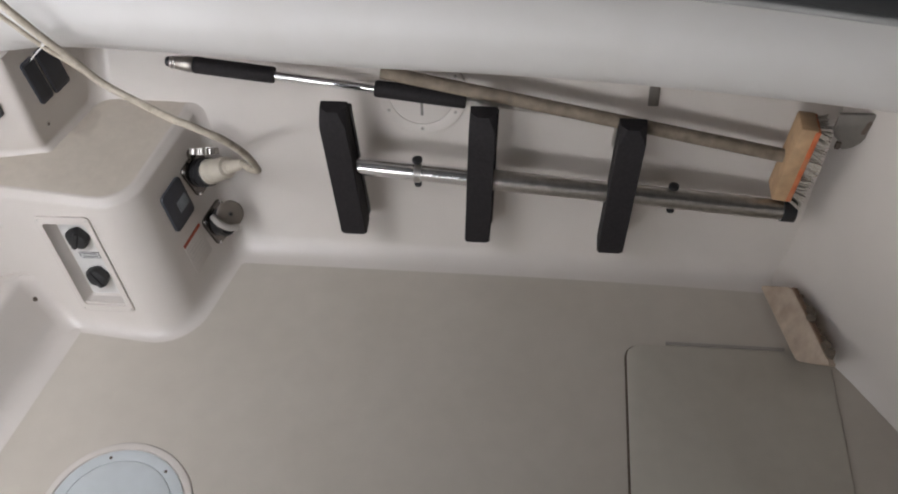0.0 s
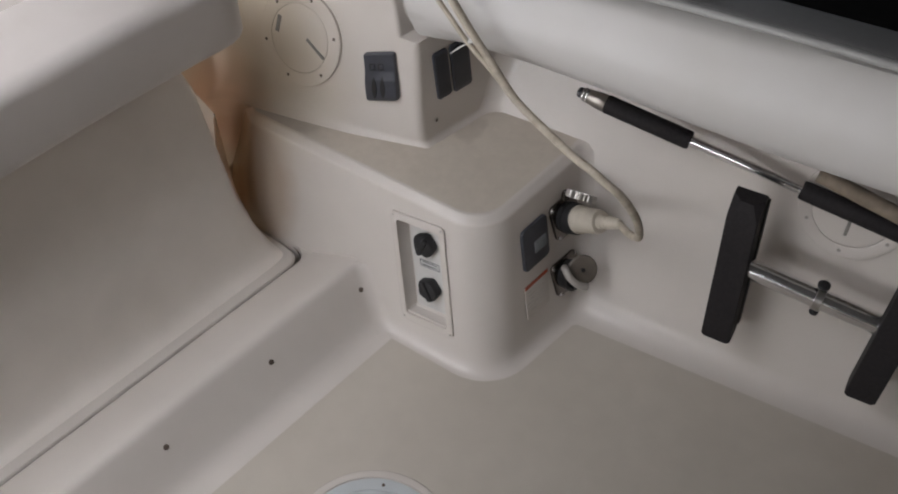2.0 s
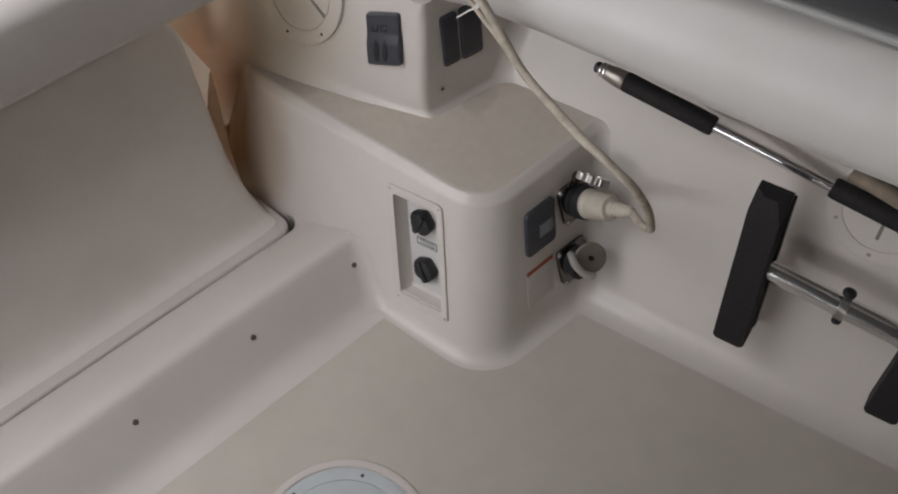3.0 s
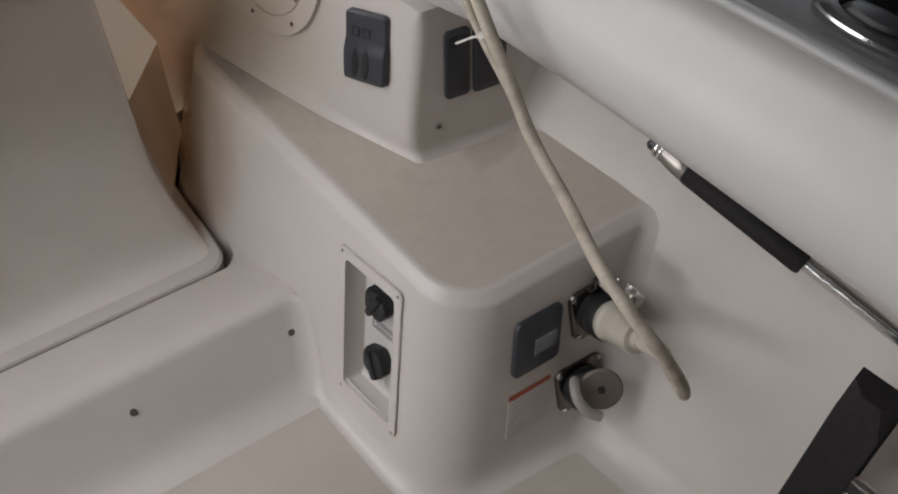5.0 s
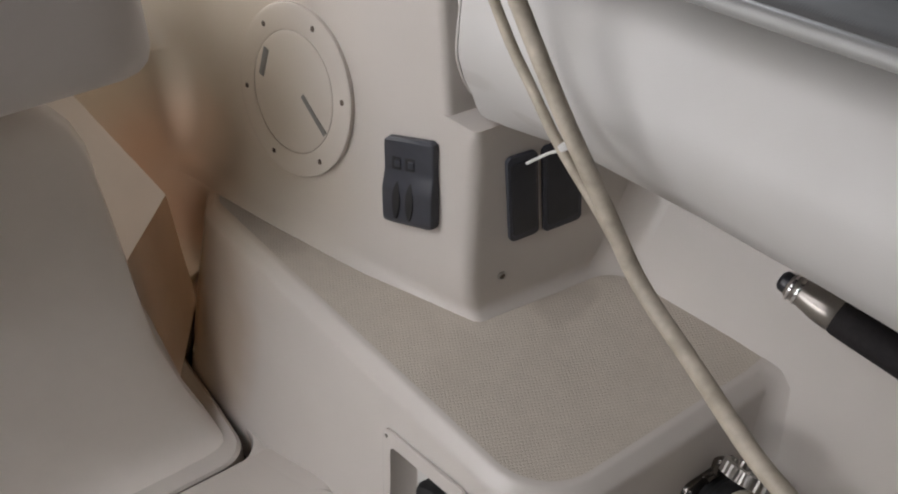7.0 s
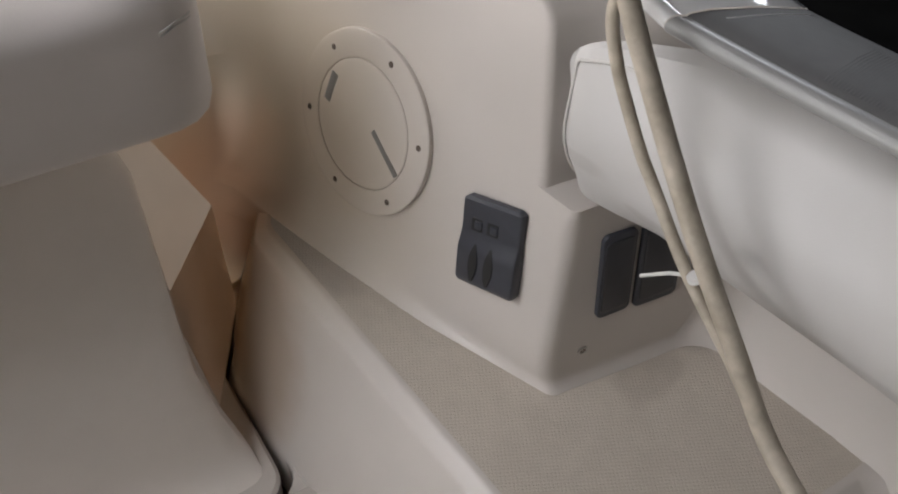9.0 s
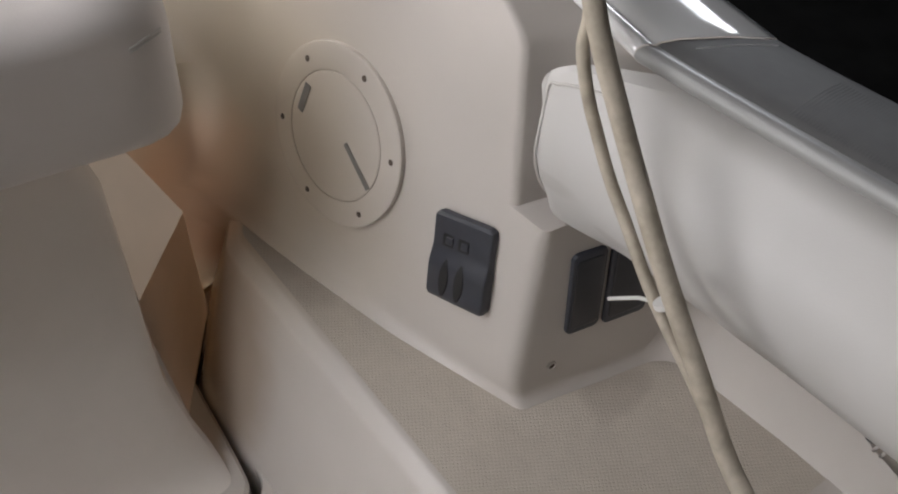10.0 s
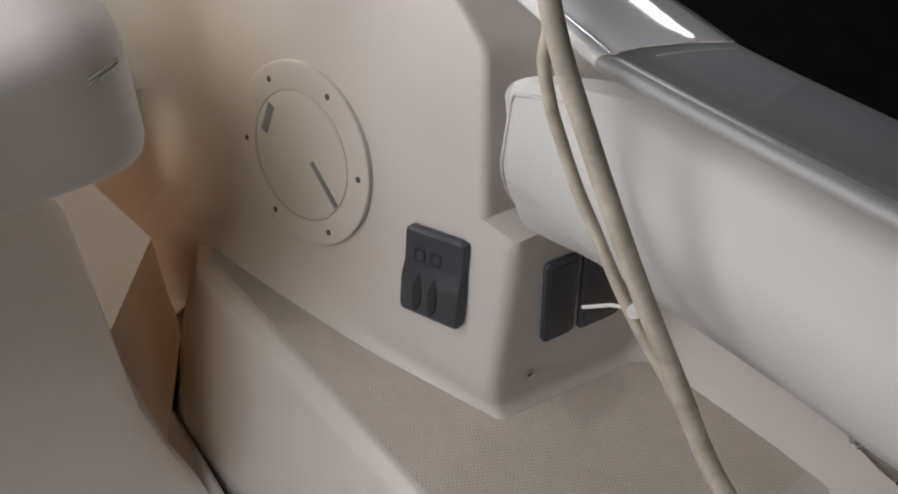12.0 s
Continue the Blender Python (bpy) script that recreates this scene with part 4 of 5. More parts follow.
t = thing("drain_fitting", (column_side(1.078, 0.374), 1.078, 0.374), "tiny brass-rimmed drain hole in the column", "drain")
part("rim", moved(lathe([(0.0055, -0.001), (0.0055, 0.001), (0.004, 0.002), (0.0036, 0.0005)], 14), m), dull_steel, t)
part("hole", moved(lathe([(0.0034, 0.0), (0.0034, 0.0012), (0.001, 0.0012)], 12), m), seal_and_gap_shade, t)
t = thing("cable_tie", (-0.514, 1.0, 0.640), "white nylon cable tie round the power lead", "cable tie")
part("band", moved(lathe([(0.0078, -0.002), (0.0086, -0.002), (0.0086, 0.002), (0.0078, 0.002)], 16), Matrix.Translation((-0.49, 1.001, 0.652)) @ Vector((0.6, 0.05, -0.75)).to_track_quat("Z", "Y").to_matrix().to_4x4()), label_white, t)
part("tail", tube([(-0.484, 1.004, 0.652), (-0.516, 1.012, 0.624), (-0.538, 1.012, 0.602)], 0.0015, 6), label_white, t)

t = thing("shelf_screw", (-0.456, 1.025, 0.3225), "tiny dark screw in the shelf of the moulded box", "screw")
part("head", moved(lathe([(0.0020, -0.001), (0.0018, 0.001), (0.0008, 0.0014)], 10), Matrix.Translation((-0.456, 1.025, 0.3225))), seal_and_gap_shade, t)

# screws along the riser
for v in (-0.021, 0.226, 0.480, 0.734, 0.984):
    c = tr(0.1705, v, 0.0755)
    m = basis(c, tuple(-ALONG), tuple(ACROSS * -0.56 + Vector((0, 0, 0.83))), None)
    t = thing("riser_screw", c, "small dark screw in the cream toe riser", "screw", "screws along the riser")
    part("head", moved(lathe([(0.0055, -0.001), (0.0055, 0.001), (0.004, 0.002), (0.001, 0.0016)], 12), m), seal_and_gap_shade, t)


# ---- battery switches in their recessed panel ----
def battery_panel():
    tl, tr_, br, bl = Vector((-0.617, 0, 0.273)), Vector((-0.490, 0, 0.295)), Vector((-0.436, 0, 0.053)), Vector((-0.562, 0, 0.045))
    yf = lambda p: 0.822 + 0.081 * p.z / H + 0.10 * (-0.5 - p.x)
    for p in (tl, tr_, br, bl):
        p.y = yf(p)
    o = (tl + tr_ + br + bl) / 4
    u = ((tr_ - tl) + (br - bl)) / 2
    v = ((tl - bl) + (tr_ - br)) / 2
    w, h = u.length, v.length
    nrm = u.cross(v).normalized()
    m = basis(o + nrm * 0.001, u.normalized(), v.normalized(), nrm)
    t = thing("battery_switch_panel", o, "white recessed panel with two black battery switches", "switch panel")
    outer, inner, deep = rounded(w, h, 0.010), rounded(w - 0.026, h - 0.034, 0.008), rounded(w - 0.030, h - 0.040, 0.007)
    ring = lambda pts, z: [(x, y, z) for x, y in pts]
    D, KX = 0.030, -0.002
    part("flange", moved(loft([ring(outer, 0), ring(outer, 0.003), ring(rounded(w - 0.003, h - 0.003, 0.009), 0.004), ring(inner, 0.004), ring(inner, -0.004)], caps=False), m), gelcoat_plain, t)
    tray = part("recess", moved(loft([ring(inner, 0.003), ring(deep, -D + 0.004), ring([(x * 0.95, y * 0.96) for x, y in deep], -D), ring([(x * 0.3, y * 0.3) for x, y in deep], -D)], caps=False), m), gelcoat_plain, t, "deep moulded tray")
    part("back_plate", moved(slab(rounded(w - 0.040, h - 0.050, 0.004), -D - 0.001, -D + 0.001, 0.0004), m), white_plastic, t)
    for k, ky in enumerate((0.054, -0.042)):
        lobes = lambda r, z: [(r * (1 + 0.06 * math.cos(5 * w)) * math.cos(w), r * (1 + 0.06 * math.cos(5 * w)) * math.sin(w), z) for w in [2 * math.pi * q / 40 for q in range(40)]]
        knob = loft([lobes(r, z) for r, z in ((0.021, 0.0), (0.0235, 0.004), (0.0235, 0.016), (0.021, 0.021), (0.017, 0.023))])
        kn = part("knob", moved(knob, m @ Matrix.Translation((KX, ky * h / 0.235, 0.001 - D))), black_plastic, t, "black rotary battery switch")
        part("grip", moved(block(0.012, 0.044, 0.012, 0.004), m @ Matrix.Translation((KX, ky * h / 0.235, 0.023 - D)) @ Matrix.Rotation(radians(24 if k else -30), 4, "Z")), black_plastic, kn)
    for ky, rows_ in ((0.094, 1), (0.006, 2)):
        c = Matrix.Translation((KX, ky * h / 0.235, 0.0016 - D))
        lab = part("label", moved(slab(rounded(0.046, 0.015, 0.001), 0, 0.0008, 0.0002), m @ c), label_white, t, "white printed label")
        for i in range(rows_):
            part("text_bar", moved(block(0.036, 0.0022, 0.0006, 0), m @ c @ Matrix.Translation((0, 0.003 - 0.006 * i, 0.001))), label_ink, lab)
        part("text_bar", moved(block(0.046, 0.0014, 0.0006, 0), m @ c @ Matrix.Translation((0, -0.0072, 0.001))), label_ink, lab)
        if rows_ == 2:
            part("border", moved(block(0.046, 0.0014, 0.0006, 0), m @ c @ Matrix.Translation((0, 0.0072, 0.001))), label_ink, lab)
            for sx in (-1, 1):
                part("border", moved(block(0.0014, 0.0145, 0.0006, 0), m @ c @ Matrix.Translation((sx * 0.0226, 0, 0.0012))), label_ink, lab)
    for sx in (-1, 1):
        for sy in (-1, 1):
            screw((sx * (w / 2 - 0.007), sy * (h / 2 - 0.008), 0.004), m, 0.0022, dull_steel, t)
    return t


battery_panel()


# ---- shore power corner ----
def box_side(y, z, out=0.0):
    f = z / H
    return Vector((-0.287 - 0.095 * f + (0.27 - 0.07 * f) * (y - 1.0) + out, y, z))


def side_frame(y, z):
    u = (box_side(y + 0.01, z) - box_side(y - 0.01, z)).normalized()
    v = (box_side(y, z + 0.01) - box_side(y, z - 0.01)).normalized()
    return basis(box_side(y, z), u, v), u, v


m, su, sv = side_frame(1.002, 0.221)
t = thing("meter_panel", box_side(1.002, 0.221), "dark slate panel with a small clouded window", "meter panel")
v2 = Vector((-0.022, 0.018, 0.089)).normalized()
m = basis(box_side(1.002, 0.221), su, v2)
part("plate", moved(slab(rounded(0.077, 0.092, 0.010), -0.002, 0.007, 0.002), m), slate_plastic, t)
part("window", moved(slab(rounded(0.036, 0.026, 0.002), 0.006, 0.0085, 0.0008), m @ Matrix.Translation((0.012, -0.006, 0))), screen_gray, t, "clouded clear window")
t = thing("warning_label", box_side(0.975, 0.105), "white warning label with a red heading bar", "label")
m = basis(box_side(0.975, 0.105), su, v2)
part("sheet", moved(slab(rounded(0.072, 0.076, 0.002), 0.0, 0.0012, 0.0003), m), gelcoat_plain, t)
part("heading", moved(block(0.072, 0.008, 0.0008, 0), m @ Matrix.Translation((0, 0.037, 0.0016))), label_red, t, "red heading bar")
for i in range(6):
    part("text_bar", moved(block(0.060 - 0.008 * (i % 3), 0.0022, 0.0006, 0), m @ Matrix.Translation((-0.002, 0.024 - 0.009 * i, 0.0014))), faded_ink, t)


def knurled(r, z0, z1, teeth=22):
    n = teeth * 4
    rr = lambda k, q: q if k % 4 < 2 else q - 0.0016
    ring = lambda q, z: [(rr(k, q) * math.cos(2 * math.pi * k / n), rr(k, q) * math.sin(2 * math.pi * k / n), z) for k in range(n)]
    return loft([ring(r - 0.003, z0), ring(r, z0 + 0.001), ring(r, z1 - 0.001), ring(r - 0.003, z1), ring(r * 0.82, z1), ring(r * 0.78, z0 + 0.004)])


def power_inlet(y, z, label, plugged):
    m, u, v = side_frame(y, z)
    t = thing("power_inlet", box_side(y, z), label, "power inlet", "shore power inlets")
    part("flange", moved(slab(rounded(0.082, 0.084, 0.014), -0.002, 0.006, 0.002), m), dark_steel, t, "square steel flange, dark reflection put into its colour")
    deep = 0.0 if plugged else 0.012
    part("socket", moved(lathe([(0.033, 0.004), (0.034, 0.014 + deep), (0.031, 0.017 + deep), (0.027, 0.016 + deep), (0.025, 0.008), (0.004, 0.0075)], 28), m), black_plastic, t)
    for sx in (-1, 1):
        for sy in (-1, 1):
            screw((sx * 0.034, sy * 0.034, 0.006), m, 0.004, steel, t)
    if plugged:
        # the hinged cap stands open above the plug, its knurled rim outwards
        at = m @ Vector((0.014, 0.054, 0.046))
        lean = Matrix.Translation(at) @ Vector((-0.05, 0.66, 0.72)).to_track_quat("Z", "Y").to_matrix().to_4x4()
        cap = part("cap", moved(knurled(0.031, -0.008, 0.007), lean), dull_steel, t, "open cap with a knurled steel rim")
        part("cap_face", moved(lathe([(0.024, -0.004), (0.024, -0.002), (0.004, -0.001)], 24), lean), dark_steel, cap)
        part("hinge", moved(tube([(-0.014, 0, 0), (0.014, 0, 0)], 0.005, 8), m @ Matrix.Translation((0, 0.043, 0.010))), dark_steel, t)
        arm = [m @ Vector((0.0, 0.043, 0.010)), m @ Vector((0.003, 0.060, 0.014)), m @ Vector((0.007, 0.064, 0.024))]
        part("hinge_arm", tube(smooth_path(arm, 4), 0.0055, 8), dark_steel, t, "bent steel hinge arm")
    else:
        centre, axis = Vector((-0.262, 1.052, 0.140)), Vector((0.55, -0.62, 0.56)).normalized()
        lean = Matrix.Translation(centre) @ axis.to_track_quat("Z", "Y").to_matrix().to_4x4()
        cap = part("cap", moved(lathe([(0.029, -0.004), (0.031, 0.0), (0.031, 0.003), (0.028, 0.005), (0.006, 0.0055), (0.005, 0.004), (0.001, 0.004)], 28), lean), cap_gray, t, "aged gray-brown cap hanging open")
        part("pin", moved(lathe([(0.004, 0.004), (0.004, 0.008), (0.002, 0.009)], 10), lean), black_plastic, cap)
        hood = [m @ Vector(q) for q in ((-0.020, 0.030, 0.014), (0.0, 0.037, 0.030), (0.020, 0.030, 0.036), (0.032, 0.010, 0.034), (0.036, -0.012, 0.030))]
        part("hood", tube(smooth_path(hood, 5), 0.0055, 8), black_plastic, t, "black rubber hood over the socket")
        strap = [Vector(q) for q in ((-0.292, 1.030, 0.150), (-0.284, 1.018, 0.158), (-0.272, 1.010, 0.152), (-0.254, 1.012, 0.138), (-0.238, 1.024, 0.128))]
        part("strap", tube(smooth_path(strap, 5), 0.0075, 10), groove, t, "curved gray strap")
    return t


power_inlet(1.098, 0.222, "stainless shore power inlet with a plug in it", True)
power_inlet(1.062, 0.100, "stainless shore power inlet with its cap hanging open", False)

P0 = box_side(1.094, 0.226, 0.02)


def power_cord():
    t = thing("shore_power_lead", P0, "thick cream shore power lead with ivory plug over the gunwale", "power cable")
    a, b = P0, Vector((-0.226, 1.062, 0.285))
    d = (b - a).normalized()
    m = Matrix.Translation(a) @ d.to_track_quat("Z", "Y").to_matrix().to_4x4()
    L = (b - a).length
    part("locking_ring", moved(lathe([(0.030, -0.012), (0.032, -0.006), (0.032, 0.020), (0.030, 0.024), (0.026, 0.024)], 28), m), black_plastic, t, "dark ribbed locking ring")
    part("plug_body", moved(lathe([(0.027, 0.016), (0.029, 0.020), (0.029, 0.030), (0.0255, 0.034), (0.0245, L * 0.74), (0.0225, L * 0.80), (0.0150, L * 0.81), (0.0140, L * 0.9)], 28), m), plug_mat, t, "ivory plug body")
    sr = part("strain_relief", moved(lathe([(0.0135, L * 0.80), (0.0125, L + 0.006), (0.011, L + 0.020), (0.009, L + 0.034)], 18), m), plug_mat, t)
    for k in range(4):
        part("rib", moved(lathe([(0.0132 - 0.0009 * k, 0), (0.014 - 0.0009 * k, 0.0025), (0.0132 - 0.0009 * k, 0.005)], 18), m @ Matrix.Translation((0, 0, L - 0.004 + 0.008 * k))), plug_mat, sr)
    # the cord loops up from the plug, bows out over the shelf and climbs over the gunwale
    run = [b - d * 0.004, b + d * 0.03, Vector((-0.178, 1.030, 0.312)), Vector((-0.155, 1.010, 0.328)), Vector((-0.142, 0.985, 0.362)), Vector((-0.141, 0.945, 0.438)),
           Vector((-0.161, 0.915, 0.504)), Vector((-0.191, 0.907, 0.532)), Vector((-0.221, 0.911, 0.545)), Vector((-0.259, 0.926, 0.546)), Vector((-0.333, 0.966, 0.547)), Vector((-0.397, 0.984, 0.573)),
           Vector((-0.440, 0.989, 0.620)), Vector((-0.494, 0.998, 0.676)), Vector((-0.540, 1.008, 0.726)),
           Vector((-0.566, 1.010, 0.763)), Vector((-0.590, 1.010, 0.802)), Vector((-0.607, 1.014, 0.828)), Vector((-0.635, 1.035, 0.846)), Vector((-0.68, 1.07, 0.86)), Vector((-0.76, 1.12, 0.865)), Vector((-0.85, 1.22, 0.80)), Vector((-0.9, 1.35, 0.4))]
    part("cord", tube(smooth_path(run, 8), 0.0072, 14), cable_pvc, t)
    loop = [Vector(q) for q in ((-0.655, 1.052, 0.853), (-0.625, 1.030, 0.832), (-0.611, 1.021, 0.808), (-0.611, 1.021, 0.783), (-0.600, 1.021, 0.752), (-0.586, 1.021, 0.727), (-0.567, 1.020, 0.699),
            (-0.546, 1.018, 0.676), (-0.503, 1.008, 0.640), (-0.45, 0.998, 0.605), (-0.40, 0.988, 0.569), (-0.35, 0.974, 0.552))]
    part("loop", tube(smooth_path(loop, 8), 0.0046, 12), cable_pvc, t, "second strand of the cord")
    return t


power_cord()


# ---- boarding ladder on the hull side ----
def ladder():
    t = thing("boarding_ladder", (0.45, 1.05, 0.15), "stowed steel centre-pole boarding ladder with three black treads", "ladder")
    a, b = Vector((0.044, 1.056, 0.308)), Vector((0.945, 1.050, 0.234))
    pole = lambda s: a.lerp(b, s)
    part("pole", tube([pole(0), pole(0.33)], 0.019, 20), steel, t, "polished telescoping pole")
    part("outer_pole", tube([pole(0.31), pole(1.0)], 0.0215, 20), dull_steel, t)
    part("pole_cap", tube([pole(0.985), pole(1.015)], 0.0245, 20), black_plastic, t, "black end cap")
    for x0, x1, z0, z1, y0, y1 in ((0.004, -0.014, 0.145, 0.462, 1.000, 1.032), (0.274, 0.286, 0.138, 0.455, 0.998, 1.040), (0.560, 0.580, 0.132, 0.440, 0.990, 1.036)):
        W, D = 0.054, 0.050
        lo, hi = Vector((x0, y0, z0)), Vector((x1, y1, z1))
        ring = lambda p, c: [p + Vector(q) for q in ((c, c, 0), (W - c, c, 0), (W, c * 2, 0), (W, D, 0), (0, D, 0), (0, c * 2, 0))]
        levels = [(0.0, 0.006), (0.03, 0.0015), (0.25, 0.0015), (0.5, 0.0015), (0.75, 0.0015), (0.92, 0.0015), (1.0, 0.016)]
        tread = part("tread", loft([ring(lo.lerp(hi, s), c) for s, c in levels]), rubber, t, "black ribbed rubber tread")
        part("back_channel", loft([[lo.lerp(hi, s) + Vector(q) for q in ((0.008, D - 0.002, 0), (W + 0.003, D - 0.002, 0), (W + 0.003, D + 0.014, 0), (0.008, D + 0.014, 0))] for s in (0.05, 0.95)]), black_plastic, t, "black channel behind the tread")
    for s in (0.145, 0.735):
        c = pole(s)
        clip = thing("pole_clip", c + Vector((0, 0.05, 0)), "narrow clamp band with small black knobs on the ladder pole", "clip", "pole clips")
        along = (b - a).normalized()
        part("band", tube([c - along * 0.007, c + along * 0.007], 0.0224, 20), dull_steel, clip, "narrow steel band round the pole")
        for sz, r in ((1, 0.011), (-1, 0.008)):
            part("knob", moved(lathe([(r * 0.5, 0.0), (r * 0.6, 0.004), (r, 0.006), (r, 0.011), (r * 0.6, 0.014)], 14), Matrix.Translation(c + Vector((0, 0.006 * sz, sz * 0.0205))) @ Matrix.Rotation(radians(0 if sz > 0 else 180), 4, "X")), black_plastic, clip)
    return t


ladder()


# ---- boat hook ----
def boat_hook():
    a, b = Vector((-0.343, 1.169, 0.4770)), Vector((0.592, 1.160, 0.366))
    q = lambda s: a.lerp(b, s)
    t = thing("boat_hook", a, "telescopic chrome boat hook with two black foam grips", "boat hook")
    along = (b - a).normalized()
    m = Matrix.Translation(q(-0.013)) @ along.to_track_quat("Z", "Y").to_matrix().to_4x4()
    ferrule = part("ferrule", moved(lathe([(0.0108, 0.010), (0.0120, 0.012), (0.0135, 0.026), (0.0165, 0.044), (0.0170, 0.058), (0.0160, 0.060)], 24), m), taupe_metal, t, "gray-brown brushed metal end ferrule")
    part("tip", moved(lathe([(0.003, 0.0), (0.0072, 0.0008), (0.0098, 0.0035), (0.0104, 0.007), (0.0104, 0.012)], 20), m), dark_cover, ferrule, "dark rounded tip")
    for z in (0.0125, 0.0195):
        part("ring", moved(lathe([(0.012, z), (0.0142, z + 0.0006), (0.0146, z + 0.002), (0.0142, z + 0.0034), (0.012, z + 0.004)], 24), m), steel, ferrule, "bright steel ring")
    part("grip", tube([q(0.048), q(0.054), q(0.225), q(0.230)], 0.0176, 16, lambda s: 0.9 if s in (0, 1) else 1.0), rubber, t, "black foam grip")
    part("shaft", tube([q(0.22), q(0.47)], 0.0098, 16), steel, t)
    part("grip", tube([q(0.453), q(0.459), q(0.650), q(0.656)], 0.0176, 16, lambda s: 0.9 if s in (0, 1) else 1.0), rubber, t, "black foam grip")
    part("inner_shaft", tube(smooth_path([q(0.64), q(0.9), q(0.975), q(0.99) + Vector((0.004, 0, -0.012)), q(0.992) + Vector((0, 0, -0.05)), q(0.985) + Vector((-0.004, 0, -0.20))], 6), 0.0065, 14), dull_steel, t, "thin shaft bent down at its end")
    return t


boat_hook()


# ---- deck brush ----
def deck_brush():
    a, b = Vector((0.10, 1.15, 0.484)), Vector((0.930, 1.088, 0.350))
    t = thing("deck_brush", b, "weathered wooden deck brush with a worn orange head", "brush")
    part("handle", tube([a.lerp(b, i / 8) for i in range(9)], 0.0142, 14), wood, t, "gray weathered wooden handle")
    p, q = Vector((0.902, 1.075, 0.262)), Vector((0.922, 1.09, 0.448))
    axis = (q - p).normalized()
    face = Vector((0.93, -0.05, -0.22)).normalized()
    side = axis.cross(face).normalized()
    face = side.cross(axis)
    m = basis((p + q) / 2 + Vector((0.02, 0, 0)), axis, side, face)
    head = part("head", moved(block((q - p).length, 0.062, 0.036, 0.005), m), block_wood, t, "pale wooden brush head")
    part("edge_strip", moved(block((q - p).length * 0.97, 0.064, 0.012, 0.003), m @ Matrix.Translation((0, 0, 0.016))), orange_paint, head, "worn orange paint")
    rng = random.Random(4)
    bm = bmesh.new()
    for i in range(13):
        for j in range(5):
            c = Vector((-0.085 + 0.0142 * i, -0.024 + 0.012 * j, 0.018))
            tipp = c + Vector((rng.uniform(-0.008, 0.008), rng.uniform(-0.008, 0.008) + (j - 2) * 0.003, rng.uniform(0.022, 0.028)))
            for k in range(9):
                s = Vector((rng.uniform(-0.006, 0.006), rng.uniform(-0.006, 0.006), 0))
                d = Vector((0.0022 * math.cos(k * 1.6), 0.0022 * math.sin(k * 1.6), 0))
                vs = [bm.verts.new(x) for x in (c + s + d, c + s - d, tipp + s * 2 - d * 0.7, tipp + s * 2 + d * 0.7)]
                bm.faces.new(vs)
    part("bristles", moved(bm, m), bristle_mat, t, "splayed ivory bristles")["kind"] = "stuff"
    return t


deck_brush()


def scrub_brush():
    c = Vector((0.980, 0.898, 0.046))
    t = thing("scrub_brush", c - Vector((0, 0, 0.042)), "worn wooden scrub brush leaning on the bulkhead foot", "brush")
    axis = Vector((0.252, -0.968, 0)).normalized()
    side = Vector((0.495, 0.13, 0.86))
    side = (side - side.dot(axis) * axis).normalized()
    m = basis(c, axis, side)
    skewed = [(x + 0.85 * y, y) for x, y in rounded(0.205, 0.068, 0.009)]
    part("back", moved(slab(skewed, -0.020, 0.0, 0.003), m), driftwood, t, "bare pale wooden back")
    # The upper edge is darker brown than the back.
    part("edge_strip", moved(block(0.176, 0.016, 0.004, 0.0012), m @ Matrix.Translation((0.016, 0.0345, -0.010)) @ Matrix.Rotation(radians(90), 4, "X")), edge_brown, t, "dark brown strip along the edge")
    rng = random.Random(9)
    for i, big in enumerate((0.25, 0.3, 0.9, 1.1, 0.3, 0.4, 1.0, 1.2)):
        h = 0.017 * big
        w = 0.006 + 0.003 * big
        at = Matrix.Translation((-0.050 + 0.0225 * i, 0.031, -0.018)) @ Matrix.Rotation(radians(-52) + rng.uniform(-0.25, 0.25), 4, "X") @ Matrix.Rotation(rng.uniform(-0.3, 0.3), 4, "Y")
        part("tuft", moved(lathe([(w * 0.6, 0.0), (w * 0.9, h * 0.5), (w * 1.2, h), (w * 0.5, h * 1.15)], 9), m @ at), dark_bristle, t)
    return t


scrub_brush()


# ---- floor hatch ----
def floor_hatch():
    t = thing("floor_hatch", (0.85, 0.55, 0.0), "closed cream floor hatch with a dark seam", "hatch")
    c = (0.845, 0.54)
    shift = lambda bm: moved(bm, Matrix.Translation((c[0], c[1], 0)))
    part("seal", moved(slab(rounded(0.430, 0.628, 0.035, 6), -0.002, 0.0014, 0.0004), Matrix.Translation((c[0] - 0.002, c[1] - 0.002, 0))), seal_and_gap_shade, t, "dark rubber seal in the seam")
    part("lid", shift(slab(rounded(0.424, 0.624, 0.032, 6), 0.0, 0.0045, 0.0025)), hatch_gel, t)
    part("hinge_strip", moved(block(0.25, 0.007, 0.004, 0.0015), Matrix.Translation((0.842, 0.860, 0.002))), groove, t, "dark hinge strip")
    return t


floor_hatch()


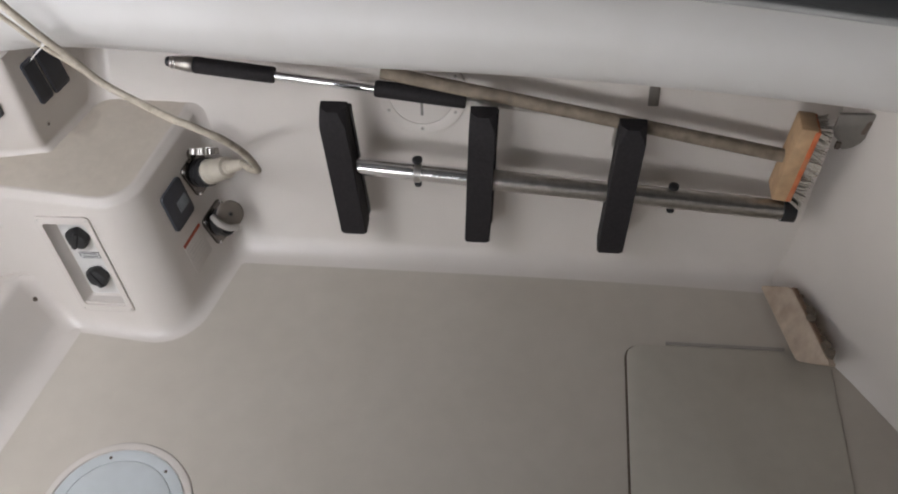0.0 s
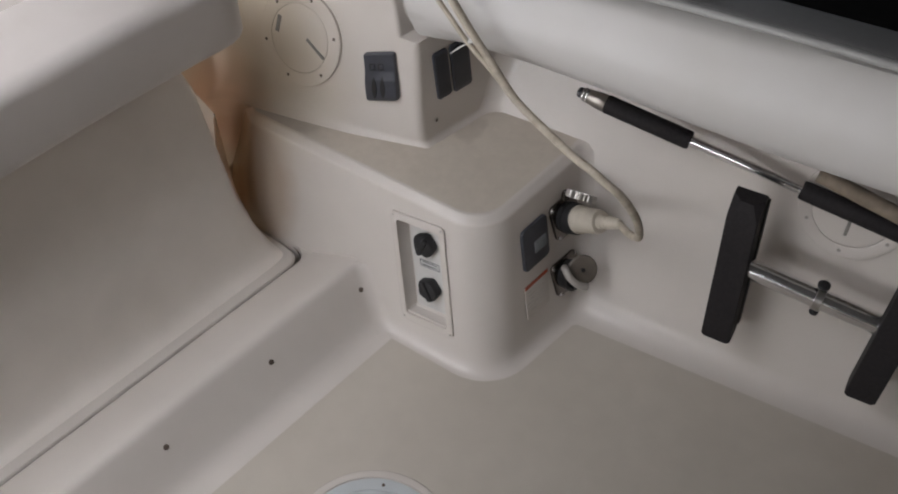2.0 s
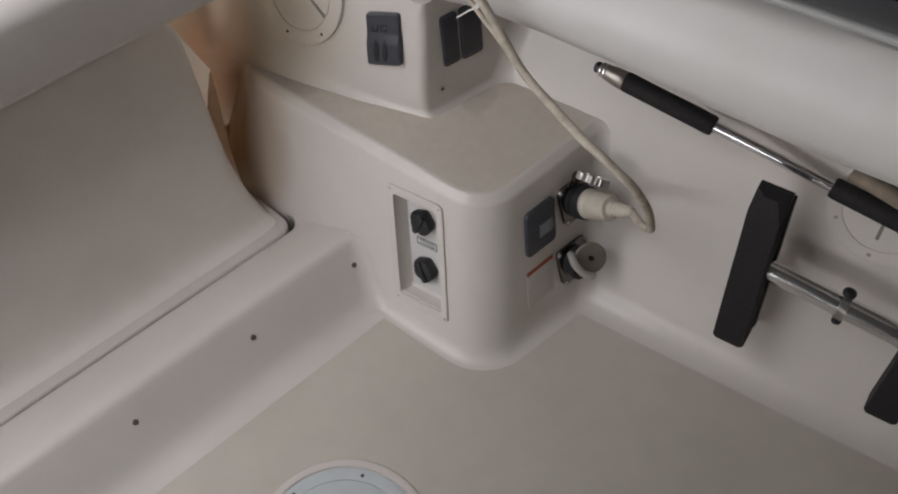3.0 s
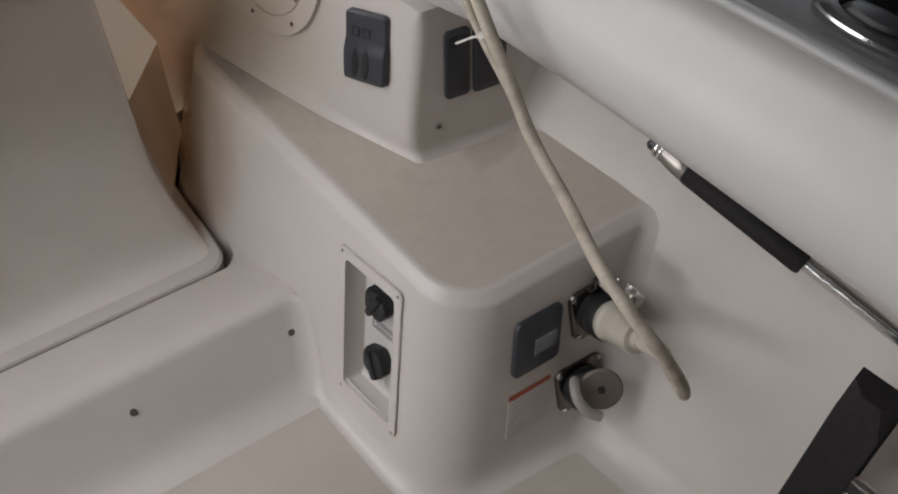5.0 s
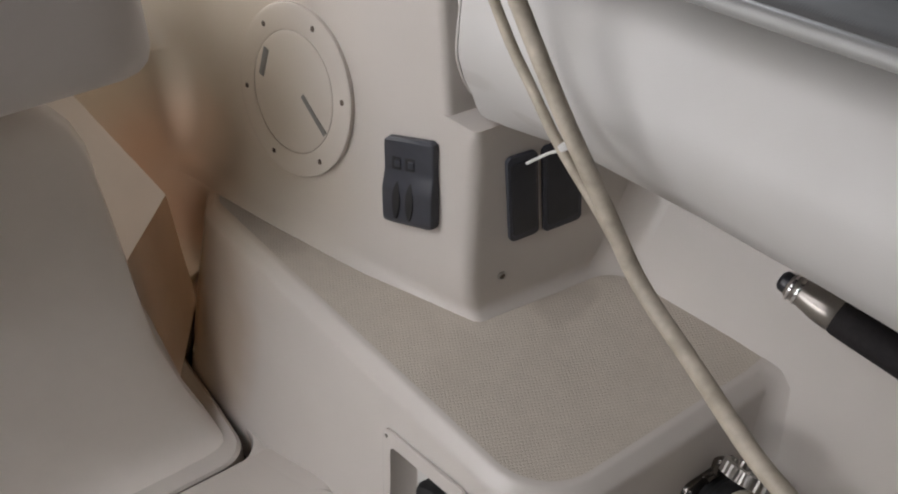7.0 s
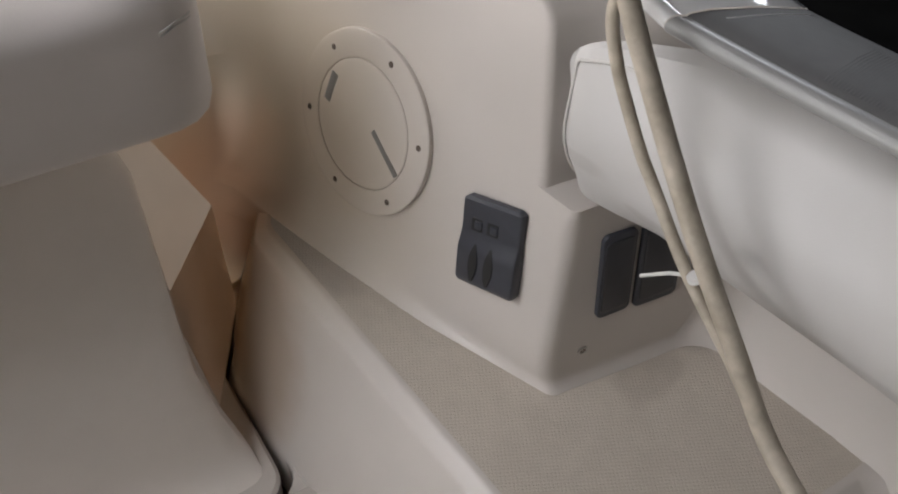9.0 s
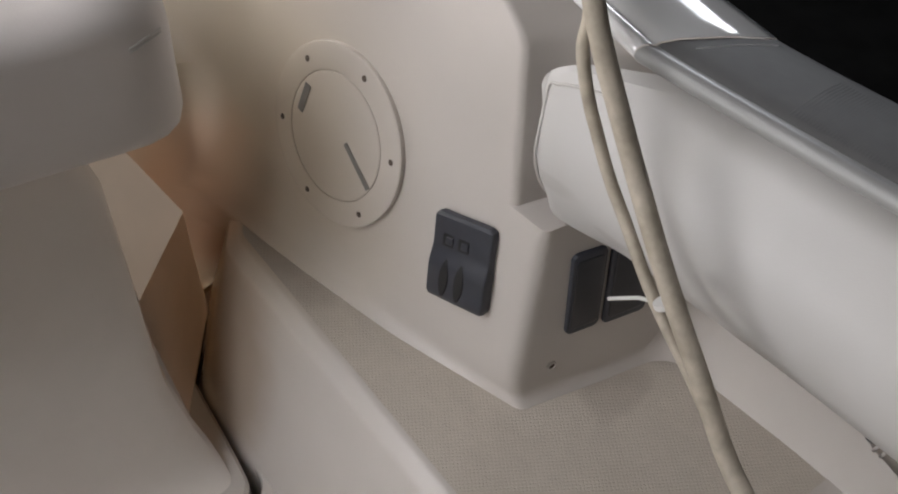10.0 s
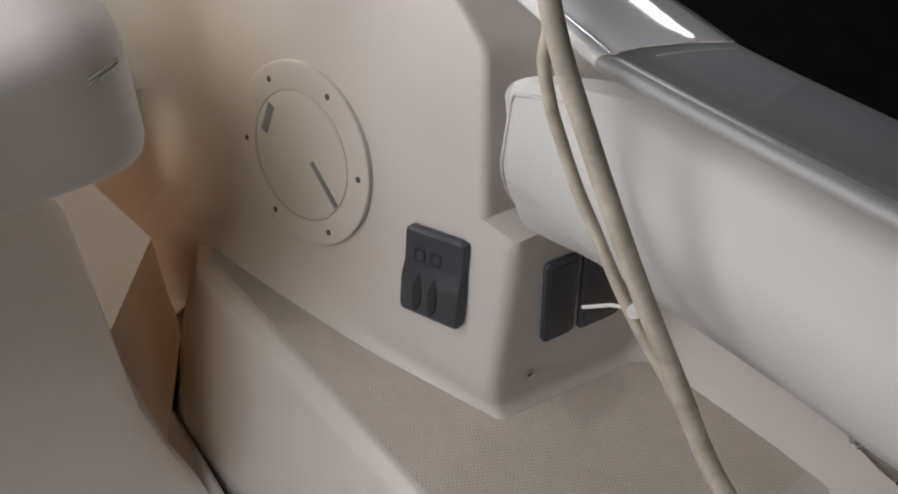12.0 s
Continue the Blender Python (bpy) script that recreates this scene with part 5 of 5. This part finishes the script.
# ---- gunwale fittings ----
def rod_holder(x, y, z, label):
    t = thing("rod_holder", (x, y, z), label, "rod holder", "gunwale rod holders")
    m = Matrix.Translation((x, y, z)) @ Matrix.Rotation(radians(-8), 4, "X") @ Matrix.Diagonal((1.55, 0.75, 1, 1))
    part("flange", moved(lathe([(0.036, -0.002), (0.0355, 0.003), (0.031, 0.007), (0.024, 0.008), (0.022, 0.002)], 32), m), black_plastic, t)
    part("rim", moved(lathe([(0.037, -0.002), (0.038, 0.001), (0.0365, 0.003)], 32), m), steel, t, "bright steel rim")
    part("cap", moved(lathe([(0.022, 0.001), (0.022, 0.004), (0.017, 0.012), (0.004, 0.015)], 28), m), black_plastic, t)
    return t


rod_holder(-0.165, 1.104, 0.798, "black oval rod holder with a bright rim in the gray gunwale")
rod_holder(0.76, 1.104 + sweep(0.76, 1.104), 0.798, "black oval rod holder with a cap in the gray gunwale")

# bracket under the bolster, by the brush
t = thing("hanging_bracket", (1.0, 1.12, 0.44), "gray weathered steel bracket under the bolster", "bracket")
m = basis((1.036, 1.094, 0.420), Vector((0.98, -0.10, 0.10)).normalized() * 0.8, Vector((0.12, 0.16, 0.98)).normalized() * 0.9)
tongue = [(-0.052, 0.045), (-0.050, 0.0), (-0.044, -0.012), (-0.030, -0.022), (-0.026, -0.040), (-0.010, -0.046), (0.008, -0.042), (0.022, -0.030), (0.034, -0.008), (0.050, 0.030), (0.052, 0.045)]
part("plate", moved(slab(tongue, -0.004, 0.004, 0.002), m), dull_gray, t, "gray cast plate with a rounded lower end")
part("slot", moved(slab(rounded(0.011, 0.034, 0.005), 0.003, 0.0052, 0.0004), m @ Matrix.Translation((0.022, 0.012, 0)) @ Matrix.Rotation(radians(-14), 4, "Z")), seal_and_gap_shade, t, "dark slot")
part("spur", moved(block(0.012, 0.018, 0.012, 0.003), m @ Matrix.Translation((-0.026, -0.034, 0.004))), seal_and_gap_shade, t, "dark spur")

# a worn tab and hook on the hull side, half behind the bolster
t = thing("hull_tab", (0.66, hull_y(0.66, 0.45), 0.45), "short gray tab with a dark hook on the hull side", "hook")
part("tab", moved(block(0.022, 0.006, 0.10, 0.002), Matrix.Translation((0.655, hull_y(0.655, 0.44) - 0.002, 0.44)) @ Matrix.Rotation(radians(-17), 4, "X")), dull_gray, t)
part("hook", tube(smooth_path([(0.665, hull_y(0.665, 0.475) - 0.006, 0.478), (0.685, hull_y(0.685, 0.47) - 0.010, 0.474), (0.70, hull_y(0.70, 0.465) - 0.012, 0.464)], 4), 0.004, 8), seal_and_gap_shade, t)

# ---- the shed round the boat ----
bm = bmesh.new()
bm.faces.new([bm.verts.new(p) for p in ((-9, -9, -0.7), (9, -9, -0.7), (9, 9, -0.7), (-9, 9, -0.7))])
setting("ground", bm, shed_floor, "dark concrete shed floor", "ground", False)
SHED = (("wall_shed_north", (12, 0.2, 5.2), (0, 4.2, 1.9)), ("wall_shed_south", (12, 0.2, 5.2), (0, -5.2, 1.9)), ("wall_shed_east", (0.2, 10, 5.2), (5.2, -0.5, 1.9)), ("wall_shed_west", (0.2, 10, 5.2), (-5.2, -0.5, 1.9)))
for name, size, at in SHED:
    setting(name, moved(block(*size, 0), Matrix.Translation(at)), shed_dark, "dark unlit shed cladding", "shed wall", False)
# an unseen ceiling, added to shut out sky light, with its opening over the transom
bm = bmesh.new()
for x0, x1, y0, y1 in ((-5.2, -2.15, -5.2, 4.1), (-0.6, 5.2, -5.2, 4.1), (-2.15, -0.6, -5.2, -1.65), (-2.15, -0.6, 0.15, 4.1)):
    bmesh.ops.create_cube(bm, size=1, matrix=Matrix.Translation(((x0 + x1) / 2, (y0 + y1) / 2, 2.26)) @ Matrix.Diagonal((x1 - x0, y1 - y0, 0.12, 1)))
setting("ceiling", bm, shed_pale, "unseen low ceiling with an opening, added to shut out sky light", "ceiling", False)
